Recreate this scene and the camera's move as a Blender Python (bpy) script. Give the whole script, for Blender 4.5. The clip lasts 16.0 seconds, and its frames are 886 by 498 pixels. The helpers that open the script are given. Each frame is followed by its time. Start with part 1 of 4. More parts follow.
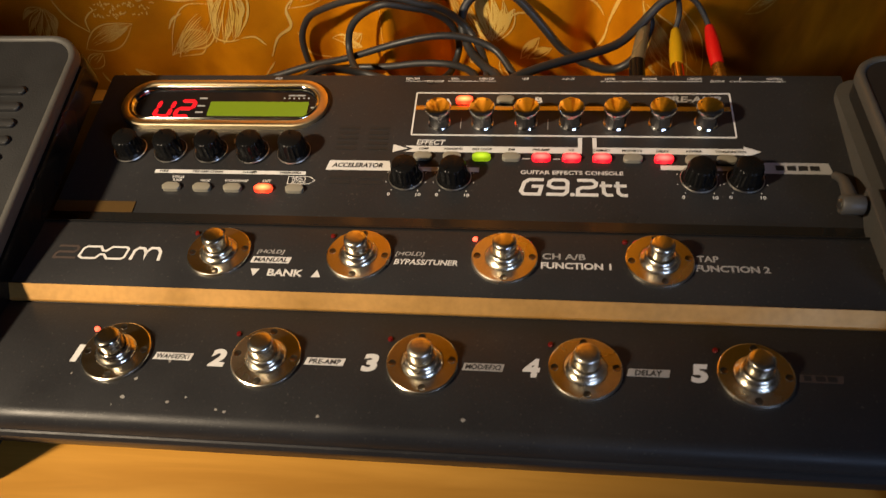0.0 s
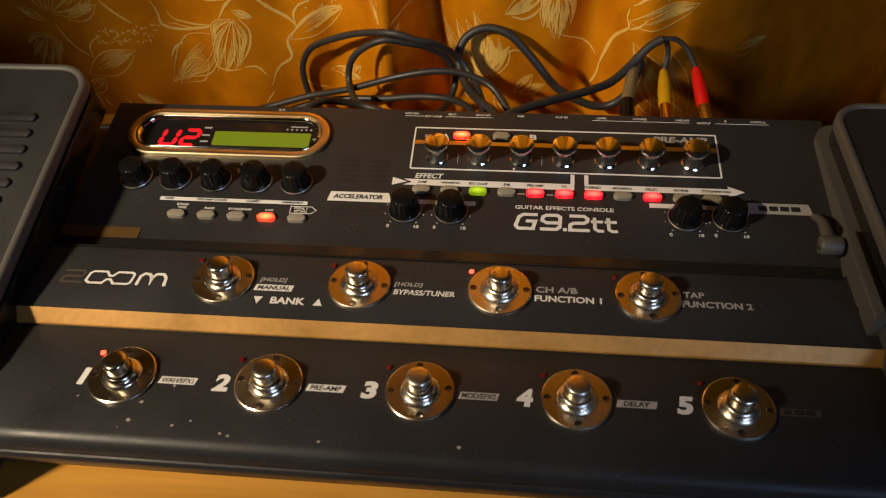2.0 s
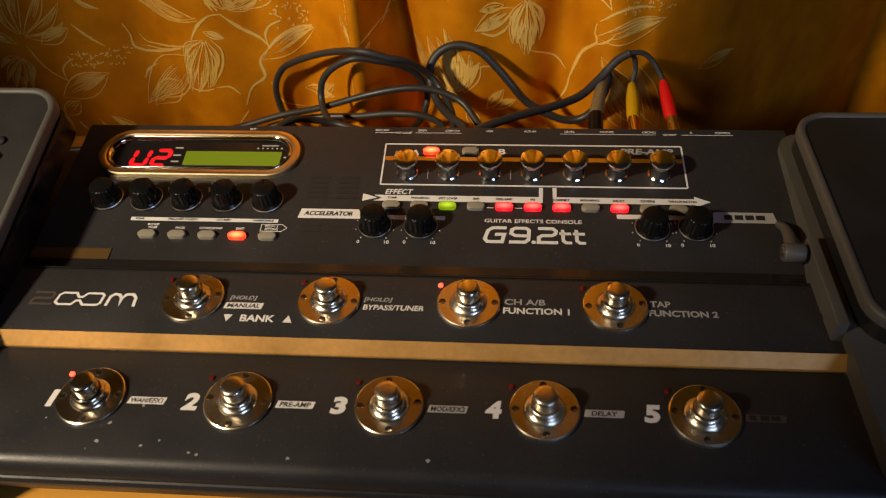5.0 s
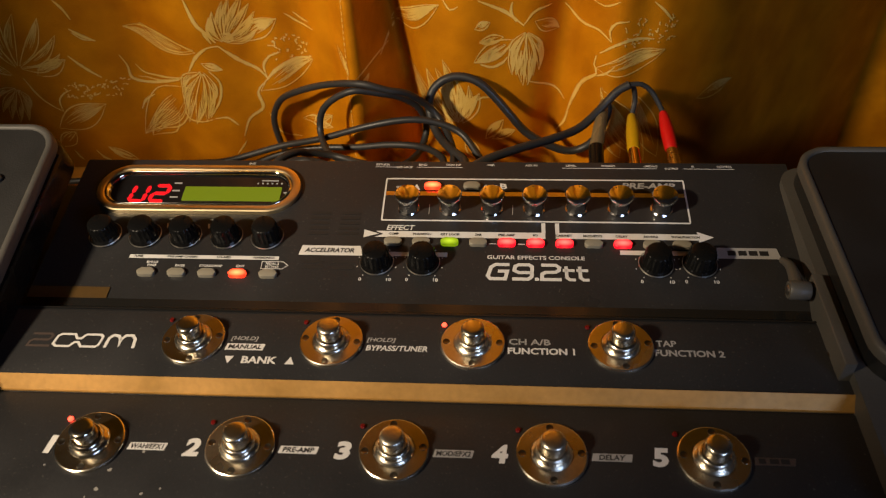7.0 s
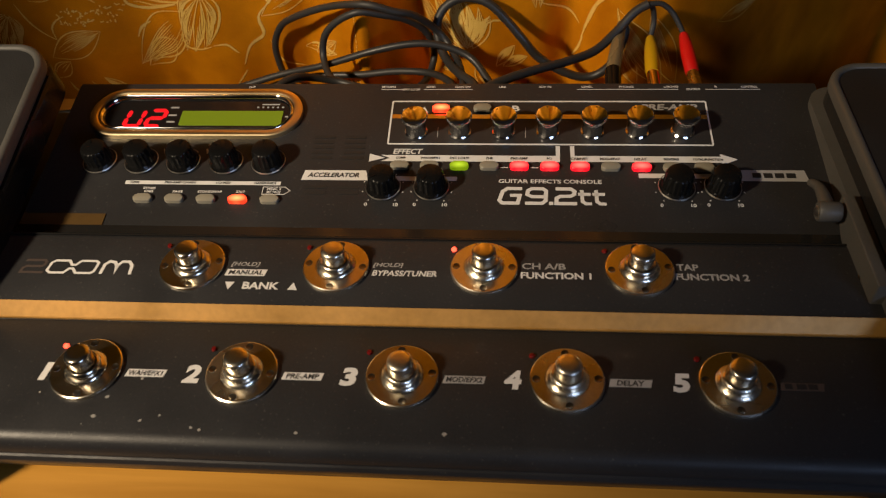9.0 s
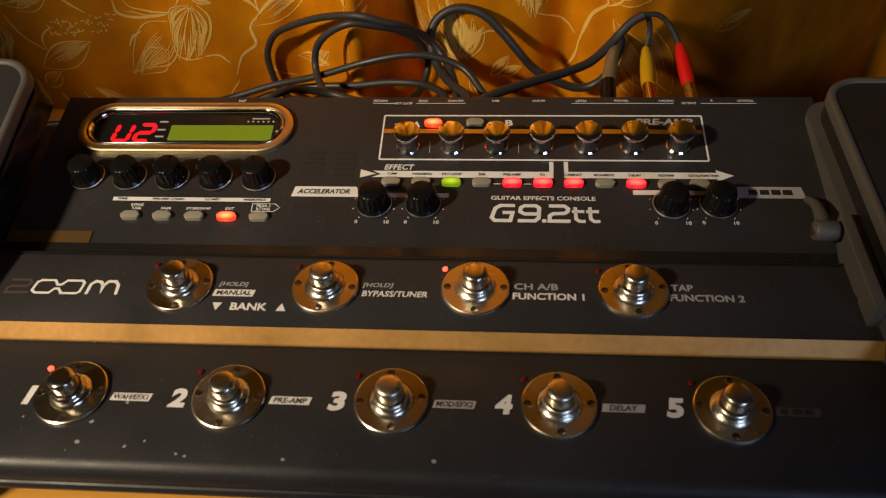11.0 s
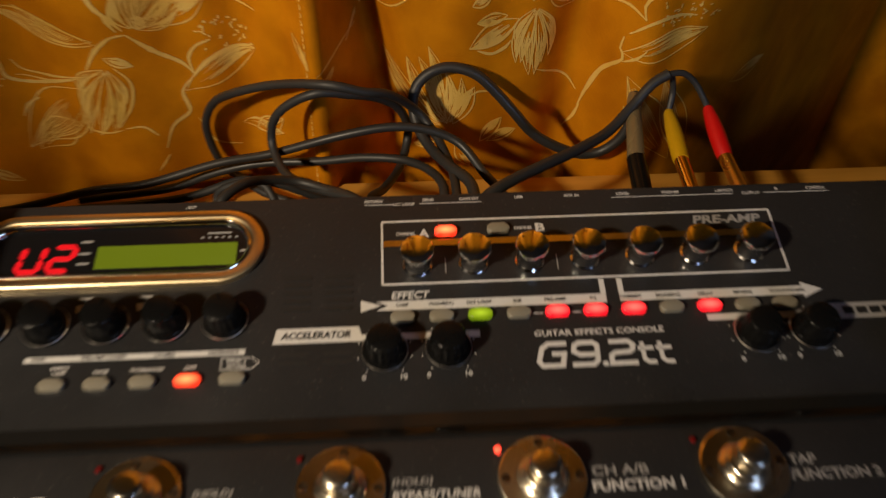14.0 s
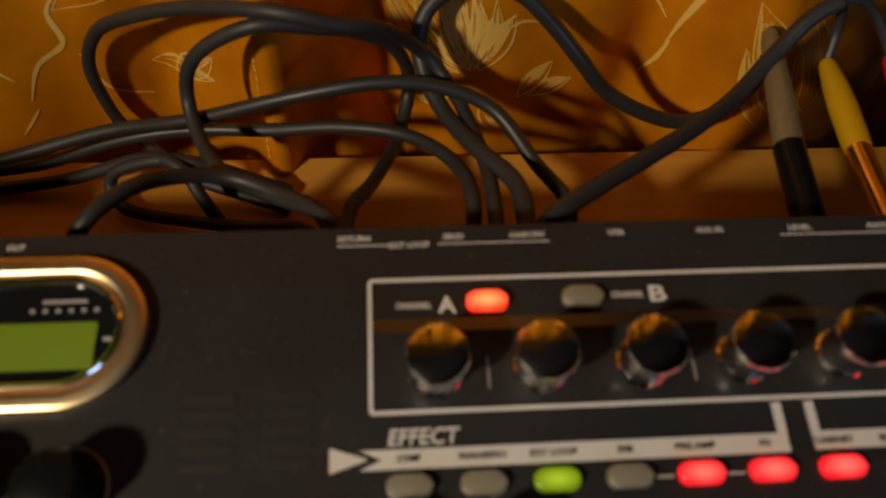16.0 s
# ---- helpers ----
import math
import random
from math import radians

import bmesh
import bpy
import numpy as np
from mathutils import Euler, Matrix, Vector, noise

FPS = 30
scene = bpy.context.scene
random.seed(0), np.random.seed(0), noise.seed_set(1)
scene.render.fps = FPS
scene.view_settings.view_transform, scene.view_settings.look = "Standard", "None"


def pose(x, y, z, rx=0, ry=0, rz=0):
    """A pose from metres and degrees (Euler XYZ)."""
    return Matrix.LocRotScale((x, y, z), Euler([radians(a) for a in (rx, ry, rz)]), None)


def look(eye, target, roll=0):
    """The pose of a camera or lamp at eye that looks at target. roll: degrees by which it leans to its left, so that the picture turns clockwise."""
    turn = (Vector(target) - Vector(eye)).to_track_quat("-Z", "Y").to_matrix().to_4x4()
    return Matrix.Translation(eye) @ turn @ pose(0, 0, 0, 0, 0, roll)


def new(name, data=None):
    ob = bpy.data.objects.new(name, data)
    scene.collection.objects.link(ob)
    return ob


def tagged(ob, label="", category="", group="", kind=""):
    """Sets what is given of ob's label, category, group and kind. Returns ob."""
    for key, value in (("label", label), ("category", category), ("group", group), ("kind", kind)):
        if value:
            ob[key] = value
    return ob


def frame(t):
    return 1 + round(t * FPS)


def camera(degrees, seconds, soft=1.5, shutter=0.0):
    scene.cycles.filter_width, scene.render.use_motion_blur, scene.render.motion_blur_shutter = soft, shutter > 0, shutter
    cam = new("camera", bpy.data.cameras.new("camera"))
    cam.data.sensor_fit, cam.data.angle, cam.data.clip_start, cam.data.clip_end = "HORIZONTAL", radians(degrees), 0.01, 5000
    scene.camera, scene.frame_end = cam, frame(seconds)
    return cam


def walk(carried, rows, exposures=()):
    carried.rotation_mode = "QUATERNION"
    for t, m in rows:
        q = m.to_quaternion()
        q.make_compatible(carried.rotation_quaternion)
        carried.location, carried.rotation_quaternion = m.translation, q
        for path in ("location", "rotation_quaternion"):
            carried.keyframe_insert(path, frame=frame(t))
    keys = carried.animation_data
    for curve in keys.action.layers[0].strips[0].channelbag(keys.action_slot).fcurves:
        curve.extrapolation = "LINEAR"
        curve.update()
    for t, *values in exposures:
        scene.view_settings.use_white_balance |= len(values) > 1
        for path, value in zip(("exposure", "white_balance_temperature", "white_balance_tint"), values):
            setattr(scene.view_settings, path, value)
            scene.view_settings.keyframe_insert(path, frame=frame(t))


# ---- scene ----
cam = camera(59.3, 16.0, soft=1.2, shutter=0.5)
cam.data.dof.use_dof, cam.data.dof.focus_distance, cam.data.dof.aperture_fstop = True, 0.47, 13.0
PATH = [
    (0, (0.047, 0.003, 0.334), (-0.175, 1.37, -1.108), -5.2),
    (0.5, (0.047, -0.006, 0.342), (-0.151, 1.41, -1.056), -3.6),
    (1, (0.048, -0.002, 0.351), (-0.141, 1.412, -1.051), -3.6),
    (1.5, (0.042, -0.004, 0.349), (-0.103, 1.412, -1.056), -2.0),
    (2, (0.041, -0.004, 0.35), (-0.141, 1.404, -1.059), -2.8),
    (2.5, (0.04, -0.004, 0.35), (-0.154, 1.405, -1.055), -3.3),
    (3, (0.044, -0.002, 0.348), (-0.167, 1.412, -1.05), -3.9),
    (3.5, (0.044, -0.001, 0.349), (-0.149, 1.408, -1.058), -3.5),
    (4, (0.047, -0.004, 0.35), (-0.155, 1.408, -1.053), -3.9),
    (4.5, (0.05, -0.005, 0.351), (-0.107, 1.419, -1.044), -2.7),
    (4.7, (0.053, -0.007, 0.35), (-0.107, 1.429, -1.033), -3.0),
    (6.8, (0.04, 0.009, 0.36), (-0.091, 1.46, -1.01), -2.7),
    (7, (0.046, 0.005, 0.358), (-0.091, 1.472, -0.994), -2.8),
    (7.5, (0.047, 0.006, 0.353), (-0.081, 1.47, -1.004), -2.6),
    (8, (0.044, 0.007, 0.336), (-0.092, 1.421, -1.072), -3.1),
    (8.2, (0.044, 0.007, 0.331), (-0.109, 1.4, -1.096), -3.6),
    (10.5, (0.046, 0.016, 0.335), (-0.111, 1.396, -1.103), -3.8),
    (11, (0.048, 0.02, 0.335), (-0.108, 1.401, -1.103), -3.8),
    (11.5, (0.049, 0.021, 0.335), (-0.104, 1.409, -1.097), -3.9),
    (12, (0.051, 0.016, 0.336), (-0.098, 1.408, -1.093), -3.9),
    (12.5, (0.055, 0.009, 0.34), (-0.082, 1.411, -1.079), -3.5),
    (13, (0.038, 0.02, 0.346), (-0.07, 1.433, -1.066), -3.2),
    (13.5, (0.011, 0.053, 0.341), (-0.029, 1.465, -1.075), -2.2),
    (13.7, (0.003, 0.074, 0.339), (0.002, 1.48, -1.084), -1.9),
    (14, (-0.012, 0.137, 0.315), (0.074, 1.503, -1.141), 0.6),
    (14.5, (-0.016, 0.217, 0.261), (0.15, 1.526, -1.241), 3.5),
    (15, (-0.015, 0.249, 0.23), (0.141, 1.463, -1.352), 4.9),
    (15.5, (-0.019, 0.273, 0.224), (0.134, 1.455, -1.382), 5.1),
    (16, (-0.018, 0.287, 0.222), (0.107, 1.466, -1.388), 3.3),
]
walk(cam, [(t, look(eye, target, roll)) for t, eye, target, roll in PATH], [(0, 0.3), (0.5, 0.05), (1, -0.02), (7, -0.04), (8, -0.1), (13, -0.12), (14.5, -0.6), (16, -0.72)])

# ---------------------------------------------------------------- world and lamps
TABLE = -0.028          # height of the table top under the console
world = bpy.data.worlds.new("world")
scene.world = world
world.use_nodes = True
world.node_tree.nodes["Background"].inputs[0].default_value = (0.9, 0.75, 0.55, 1)
world.node_tree.nodes["Background"].inputs[1].default_value = 0.01

bulb = bpy.data.lights.new("lamp_bulb", "SPOT")
bulb.energy, bulb.color, bulb.shadow_soft_size = 59.0, (1.0, 0.80, 0.56), 0.036
bulb.spot_size, bulb.spot_blend = radians(64), 1.0
lamp = new("desk_lamp_light", bulb)
lamp.matrix_world = look((-0.62, -0.18, 0.64), (0.005, 0.45, 0.11)) @ Matrix.Diagonal((0.58, 1, 1, 1))  # beam squeezed oval to darken both sides; no lampshade is modelled
tagged(lamp, "warm incandescent lamp shining onto the console", "lamp", kind="structure")
# unseen monitor inferred from bluish glints; its power also fills the dark panel
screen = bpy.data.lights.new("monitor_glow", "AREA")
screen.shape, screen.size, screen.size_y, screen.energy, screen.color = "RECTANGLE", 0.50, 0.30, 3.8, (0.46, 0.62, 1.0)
monitor = new("monitor_fill_light", screen)
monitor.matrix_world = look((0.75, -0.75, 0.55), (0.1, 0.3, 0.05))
tagged(monitor, "dim bluish glow of an unseen monitor, also filling the dark panel", "lamp", kind="structure")


# ---------------------------------------------------------------- materials
def material(name, color, rough=0.5, metal=0.0, grain=0.0, scale=200.0, bump=0.0, stain=0.0, emit=0.0, emit_color=None, coat=0.0, spec=0.5, dust=0.0, rough_var=0.15):
    m = bpy.data.materials.new(name)
    m.use_nodes = True
    nt = m.node_tree
    p = nt.nodes["Principled BSDF"]
    p.inputs["Base Color"].default_value = (*color, 1)
    p.inputs["Roughness"].default_value = rough
    p.inputs["Metallic"].default_value = metal
    p.inputs["Coat Weight"].default_value = coat
    p.inputs["Specular IOR Level"].default_value = spec
    if emit:
        p.inputs["Emission Color"].default_value = (*(emit_color or color), 1)
        p.inputs["Emission Strength"].default_value = emit
    geo = nt.nodes.new("ShaderNodeNewGeometry")
    if grain or stain:
        fine = nt.nodes.new("ShaderNodeTexNoise")
        fine.inputs["Scale"].default_value, fine.inputs["Detail"].default_value = scale, 5
        big = nt.nodes.new("ShaderNodeTexNoise")
        big.inputs["Scale"].default_value, big.inputs["Detail"].default_value = 18, 4
        nt.links.new(geo.outputs["Position"], fine.inputs["Vector"])
        nt.links.new(geo.outputs["Position"], big.inputs["Vector"])
        hsv = nt.nodes.new("ShaderNodeHueSaturation")
        hsv.inputs["Color"].default_value = (*color, 1)
        add = nt.nodes.new("ShaderNodeMath")
        add.operation = "MULTIPLY_ADD"
        add.inputs[1].default_value, add.inputs[2].default_value = grain, 1 - grain / 2
        nt.links.new(fine.outputs["Fac"], add.inputs[0])
        add2 = nt.nodes.new("ShaderNodeMath")
        add2.operation = "MULTIPLY_ADD"
        add2.inputs[1].default_value = stain
        nt.links.new(big.outputs["Fac"], add2.inputs[0])
        sub = nt.nodes.new("ShaderNodeMath")
        sub.operation = "SUBTRACT"
        sub.inputs[1].default_value = stain / 2
        nt.links.new(add.outputs[0], sub.inputs[0])
        nt.links.new(sub.outputs[0], add2.inputs[2])
        nt.links.new(add2.outputs[0], hsv.inputs["Value"])
        nt.links.new(hsv.outputs["Color"], p.inputs["Base Color"])
        r = nt.nodes.new("ShaderNodeMapRange")
        r.inputs["From Min"].default_value, r.inputs["From Max"].default_value = 0.3, 0.7
        r.inputs["To Min"].default_value, r.inputs["To Max"].default_value = max(rough - rough_var, 0.02), min(rough + rough_var, 1)
        nt.links.new(big.outputs["Fac"], r.inputs["Value"])
        nt.links.new(r.outputs["Result"], p.inputs["Roughness"])
        if dust:
            speck = nt.nodes.new("ShaderNodeTexNoise")
            speck.inputs["Scale"].default_value, speck.inputs["Detail"].default_value = 700, 2
            nt.links.new(geo.outputs["Position"], speck.inputs["Vector"])
            ramp = nt.nodes.new("ShaderNodeMapRange")
            ramp.inputs["From Min"].default_value, ramp.inputs["From Max"].default_value = 0.66, 0.78
            ramp.inputs["To Max"].default_value = dust
            nt.links.new(speck.outputs["Fac"], ramp.inputs["Value"])
            mix = nt.nodes.new("ShaderNodeMix")
            mix.data_type = "RGBA"
            mix.inputs["B"].default_value = (0.4, 0.37, 0.32, 1)
            nt.links.new(ramp.outputs["Result"], mix.inputs["Factor"])
            nt.links.new(hsv.outputs["Color"], mix.inputs["A"])
            nt.links.new(mix.outputs["Result"], p.inputs["Base Color"])
        if bump:
            b = nt.nodes.new("ShaderNodeBump")
            b.inputs["Strength"].default_value, b.inputs["Distance"].default_value = bump, 0.0006
            nt.links.new(fine.outputs["Fac"], b.inputs["Height"])
            nt.links.new(b.outputs["Normal"], p.inputs["Normal"])
    return m


PANEL = material("black_panel_paint", (0.0215, 0.0215, 0.0225), 0.42, 0.0, 0.5, 900, 0.12, 0.4, dust=0.12, spec=0.26)
VALLEY = material("gloss_black_plastic", (0.012, 0.012, 0.012), 0.14, 0.0, 0.3, 500, 0.03, 0.2, rough_var=0.06)
STRIP = material("satin_metal_strip", (0.42, 0.225, 0.055), 0.50, 0.3, 0.45, 260, 0.15, 0.5)
REFLECTED_GOLD = material("painted_curtain_reflection", (0.085, 0.048, 0.014), 0.45, 0.2, 0.4, 260, 0.1, 0.4)
CHROME = material("polished_chrome", (0.72, 0.70, 0.67), 0.09, 1.0, 0.1, 300, 0.01, 0.15, rough_var=0.05)
CHROME_PLATE = material("brushed_chrome", (0.84, 0.77, 0.64), 0.24, 1.0, 0.3, 500, 0.03, 0.35, rough_var=0.1)
CHROME_KNOB = material("knob_chrome", (0.82, 0.80, 0.78), 0.13, 1.0, 0.1, 500, 0.02, 0.15, rough_var=0.04)
CHROME_DULL = material("worn_chrome", (0.60, 0.57, 0.52), 0.33, 1.0, 0.3, 400, 0.03, 0.3, rough_var=0.1)
# chrome tinted gold: the curtain's reflection is put into the base colour
RING = material("gold_tinted_chrome", (0.84, 0.68, 0.42), 0.34, 1.0, 0.2, 500, 0.03, 0.25, rough_var=0.06)
DARKHOLE = material("dark_screw", (0.20, 0.17, 0.13), 0.3, 1.0)
KNOB = material("black_knob_plastic", (0.005, 0.005, 0.005), 0.26, 0.0, 0.3, 600, 0.05, 0.2, spec=0.18)
PRINT = material("white_print", (0.60, 0.595, 0.575), 0.55, 0.0, 0.15, 1500, 0, 0.1)
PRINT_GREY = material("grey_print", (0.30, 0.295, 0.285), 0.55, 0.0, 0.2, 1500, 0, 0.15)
# red print darkened for the dimmer light at the panel's two ends
PRINT_SHADED = material("shaded_red_print", (0.055, 0.040, 0.034), 0.5)
INK = material("black_ink", (0.012, 0.012, 0.012), 0.55)
BUTTON = material("frosted_button", (0.215, 0.20, 0.155), 0.45, 0.0, 0.15, 800, 0.05, 0.1)


def lit_material(name, heart, edge, strength):
    """A button lit from behind: brightest over its lamp."""
    m = bpy.data.materials.new(name)
    m.use_nodes = True
    nt = m.node_tree
    p = nt.nodes["Principled BSDF"]
    p.inputs["Base Color"].default_value = (edge[0] * 0.4, edge[1] * 0.4, edge[2] * 0.4, 1)
    p.inputs["Roughness"].default_value = 0.35
    tc = nt.nodes.new("ShaderNodeTexCoord")
    mp = nt.nodes.new("ShaderNodeMapping")
    mp.inputs["Scale"].default_value = (165, 330, 60)
    nt.links.new(tc.outputs["Object"], mp.inputs["Vector"])
    g = nt.nodes.new("ShaderNodeTexGradient")
    g.gradient_type = "SPHERICAL"
    nt.links.new(mp.outputs["Vector"], g.inputs["Vector"])
    ramp = nt.nodes.new("ShaderNodeValToRGB")
    ramp.color_ramp.elements[0].color, ramp.color_ramp.elements[1].color = (*edge, 1), (*heart, 1)
    ramp.color_ramp.elements[0].position, ramp.color_ramp.elements[1].position = 0.05, 0.85
    nt.links.new(g.outputs["Fac"], ramp.inputs["Fac"])
    nt.links.new(ramp.outputs["Color"], p.inputs["Emission Color"])
    p.inputs["Emission Strength"].default_value = strength
    return m


RED = lit_material("lit_red_button", (1.0, 0.19, 0.14), (1.0, 0.005, 0.016), 1.7)
ORANGE = lit_material("lit_orange_button", (1.0, 0.42, 0.13), (1.0, 0.035, 0.010), 1.9)
GREEN = lit_material("lit_green_button", (0.66, 0.88, 0.04), (0.17, 0.27, 0.002), 0.95)
LED_ON = material("lit_red_led", (1, 0.1, 0.05), 0.3, emit=4.0, emit_color=(1.0, 0.06, 0.03))
LED_OFF = material("dark_red_led", (0.12, 0.006, 0.006), 0.25)
DIGIT = material("red_digit", (0.16, 0.004, 0.004), 0.4, emit=1.0, emit_color=(1.0, 0.006, 0.014))
LCD = material("green_lcd", (0.08, 0.12, 0.01), 0.35, 0, 0.12, 1500, 0, 0.12, emit=0.21, emit_color=(0.37, 0.48, 0.008))
GLASSY = material("display_window", (0.008, 0.008, 0.009), 0.08, 0.0)
GREY = material("grey_pedal_plastic", (0.066, 0.063, 0.056), 0.55, 0.0, 0.35, 700, 0.2, 0.3)
RUBBER = material("black_rubber_mat", (0.012, 0.012, 0.012), 0.6, 0.0, 0.4, 900, 0.25, 0.3)
CABLE = material("black_cable_sheath", (0.020, 0.020, 0.020), 0.52, 0.0, 0.25, 500, 0.05, 0.2)
YELLOW = material("yellow_plug_plastic", (0.47, 0.27, 0.004), 0.5, 0.0, 0.15, 500, 0.05, 0.15)
REDPLUG = material("red_plug_plastic", (0.50, 0.004, 0.004), 0.5, 0.0, 0.15, 500, 0.05, 0.15)
CLEAR = material("milky_plug_plastic", (0.15, 0.115, 0.06), 0.3, 0.0, 0.2, 400, 0.05, 0.2)
BRASS = material("gold_plug_metal", (0.75, 0.52, 0.20), 0.28, 1.0, 0.2, 500, 0.05, 0.2)
WALL = material("painted_wall", (0.30, 0.25, 0.19), 0.8, 0, 0.1, 60, 0.1, 0.15)
CARPET = material("brown_floor", (0.12, 0.08, 0.05), 0.8, 0, 0.3, 90, 0.2, 0.3)
CHIP = material("paint_chip", (0.26, 0.25, 0.23), 0.7)


def wood_material(name, a, b):
    m = bpy.data.materials.new(name)
    m.use_nodes = True
    nt = m.node_tree
    p = nt.nodes["Principled BSDF"]
    geo = nt.nodes.new("ShaderNodeNewGeometry")
    mp = nt.nodes.new("ShaderNodeMapping")
    mp.inputs["Scale"].default_value = (3.0, 40.0, 40.0)
    nt.links.new(geo.outputs["Position"], mp.inputs["Vector"])
    n = nt.nodes.new("ShaderNodeTexNoise")
    n.inputs["Scale"].default_value, n.inputs["Detail"].default_value, n.inputs["Distortion"].default_value = 2.2, 7, 0.6
    nt.links.new(mp.outputs["Vector"], n.inputs["Vector"])
    ramp = nt.nodes.new("ShaderNodeValToRGB")
    ramp.color_ramp.elements[0].color, ramp.color_ramp.elements[1].color = (*a, 1), (*b, 1)
    ramp.color_ramp.elements[0].position, ramp.color_ramp.elements[1].position = 0.3, 0.72
    nt.links.new(n.outputs["Fac"], ramp.inputs["Fac"])
    nt.links.new(ramp.outputs["Color"], p.inputs["Base Color"])
    p.inputs["Roughness"].default_value = 0.36
    bmp = nt.nodes.new("ShaderNodeBump")
    bmp.inputs["Strength"].default_value, bmp.inputs["Distance"].default_value = 0.1, 0.0004
    nt.links.new(n.outputs["Fac"], bmp.inputs["Height"])
    nt.links.new(bmp.outputs["Normal"], p.inputs["Normal"])
    return m


WOOD = wood_material("varnished_light_wood", (0.48, 0.220, 0.030), (0.64, 0.315, 0.052))


def fabric_material(name, color, light, rough, thread):
    """Satin cloth with a fine woven thread."""
    m = bpy.data.materials.new(name)
    m.use_nodes = True
    nt = m.node_tree
    p = nt.nodes["Principled BSDF"]
    geo = nt.nodes.new("ShaderNodeNewGeometry")
    waves = []
    for axis in ("X", "Z"):
        w = nt.nodes.new("ShaderNodeTexWave")
        w.bands_direction = axis
        w.inputs["Scale"].default_value, w.inputs["Distortion"].default_value, w.inputs["Detail"].default_value = thread, 1.5, 2
        nt.links.new(geo.outputs["Position"], w.inputs["Vector"])
        waves.append(w)
    mul = nt.nodes.new("ShaderNodeMath")
    mul.operation = "MULTIPLY"
    nt.links.new(waves[0].outputs["Fac"], mul.inputs[0])
    nt.links.new(waves[1].outputs["Fac"], mul.inputs[1])
    n = nt.nodes.new("ShaderNodeTexNoise")
    n.inputs["Scale"].default_value, n.inputs["Detail"].default_value = 30, 6
    nt.links.new(geo.outputs["Position"], n.inputs["Vector"])
    av = nt.nodes.new("ShaderNodeMath")
    av.operation = "MULTIPLY_ADD"
    av.inputs[1].default_value = 0.25
    nt.links.new(mul.outputs[0], av.inputs[0])
    nt.links.new(n.outputs["Fac"], av.inputs[2])
    ramp = nt.nodes.new("ShaderNodeValToRGB")
    ramp.color_ramp.elements[0].color, ramp.color_ramp.elements[1].color = (*color, 1), (*light, 1)
    ramp.color_ramp.elements[0].position, ramp.color_ramp.elements[1].position = 0.35, 0.85
    nt.links.new(av.outputs[0], ramp.inputs["Fac"])
    nt.links.new(ramp.outputs["Color"], p.inputs["Base Color"])
    p.inputs["Roughness"].default_value = rough
    p.inputs["Metallic"].default_value = 0.30
    p.inputs["Specular IOR Level"].default_value = 0.15
    bmp = nt.nodes.new("ShaderNodeBump")
    bmp.inputs["Strength"].default_value, bmp.inputs["Distance"].default_value = 0.25, 0.0005
    nt.links.new(av.outputs[0], bmp.inputs["Height"])
    nt.links.new(bmp.outputs["Normal"], p.inputs["Normal"])
    return m


SATIN = fabric_material("gold_satin", (0.45, 0.148, 0.002), (0.74, 0.285, 0.005), 0.46, 500)
THREAD = fabric_material("pale_jacquard_thread", (0.76, 0.46, 0.08), (0.94, 0.66, 0.20), 0.34, 700)


# ---------------------------------------------------------------- mesh helpers
def finish(name, bm, mat, smooth=35):
    me = bpy.data.meshes.new(name)
    bmesh.ops.recalc_face_normals(bm, faces=bm.faces)
    bm.to_mesh(me)
    bm.free()
    if mat:
        me.materials.append(mat)
    if smooth:
        me.shade_smooth()
        me.set_sharp_from_angle(angle=radians(smooth))
    return me


def thing(name, loc, label, category, group="", kind=""):
    e = new(name)
    e.location = loc
    e.empty_display_size = 0.02
    return tagged(e, label, category, group, kind)


def part(name, bm, mat, parent, label="", m=None, smooth=35, mesh=None):
    """One mesh object under a thing or under a part; m is its pose in the parent's space."""
    ob = new(name, mesh or finish(name, bm, mat, smooth))
    ob.parent = parent
    if parent.type == "EMPTY" and parent.parent is None:
        ob.matrix_parent_inverse = Matrix.Translation(-Vector(parent.location))
    if m is not None:
        ob.matrix_basis = m
    if label:
        tagged(ob, label)
    return ob


def box_bm(x0, y0, z0, x1, y1, z1, bevel=0.0, seg=2):
    bm = bmesh.new()
    bmesh.ops.create_cube(bm, size=1, matrix=Matrix.Translation(((x0 + x1) / 2, (y0 + y1) / 2, (z0 + z1) / 2)) @ Matrix.Diagonal((x1 - x0, y1 - y0, z1 - z0, 1)))
    if bevel:
        bmesh.ops.bevel(bm, geom=bm.edges[:], offset=bevel, segments=seg, profile=0.5, affect="EDGES")
    return bm


def lathe_bm(profile, seg=40, bm=None, cx=0.0, cy=0.0):
    """Turned body: profile of (radius, height) from bottom to top."""
    bm = bm or bmesh.new()
    rings = []
    for r, z in profile:
        if r <= 1e-7:
            rings.append([bm.verts.new((cx, cy, z))])
        else:
            rings.append([bm.verts.new((cx + r * math.cos(2 * math.pi * i / seg), cy + r * math.sin(2 * math.pi * i / seg), z)) for i in range(seg)])
    for a, b in zip(rings, rings[1:]):
        for i in range(seg):
            j = (i + 1) % seg
            if len(a) == 1 and len(b) > 1:
                bm.faces.new((a[0], b[i], b[j]))
            elif len(b) == 1 and len(a) > 1:
                bm.faces.new((a[i], a[j], b[0]))
            elif len(a) > 1:
                bm.faces.new((a[i], a[j], b[j], b[i]))
    return bm


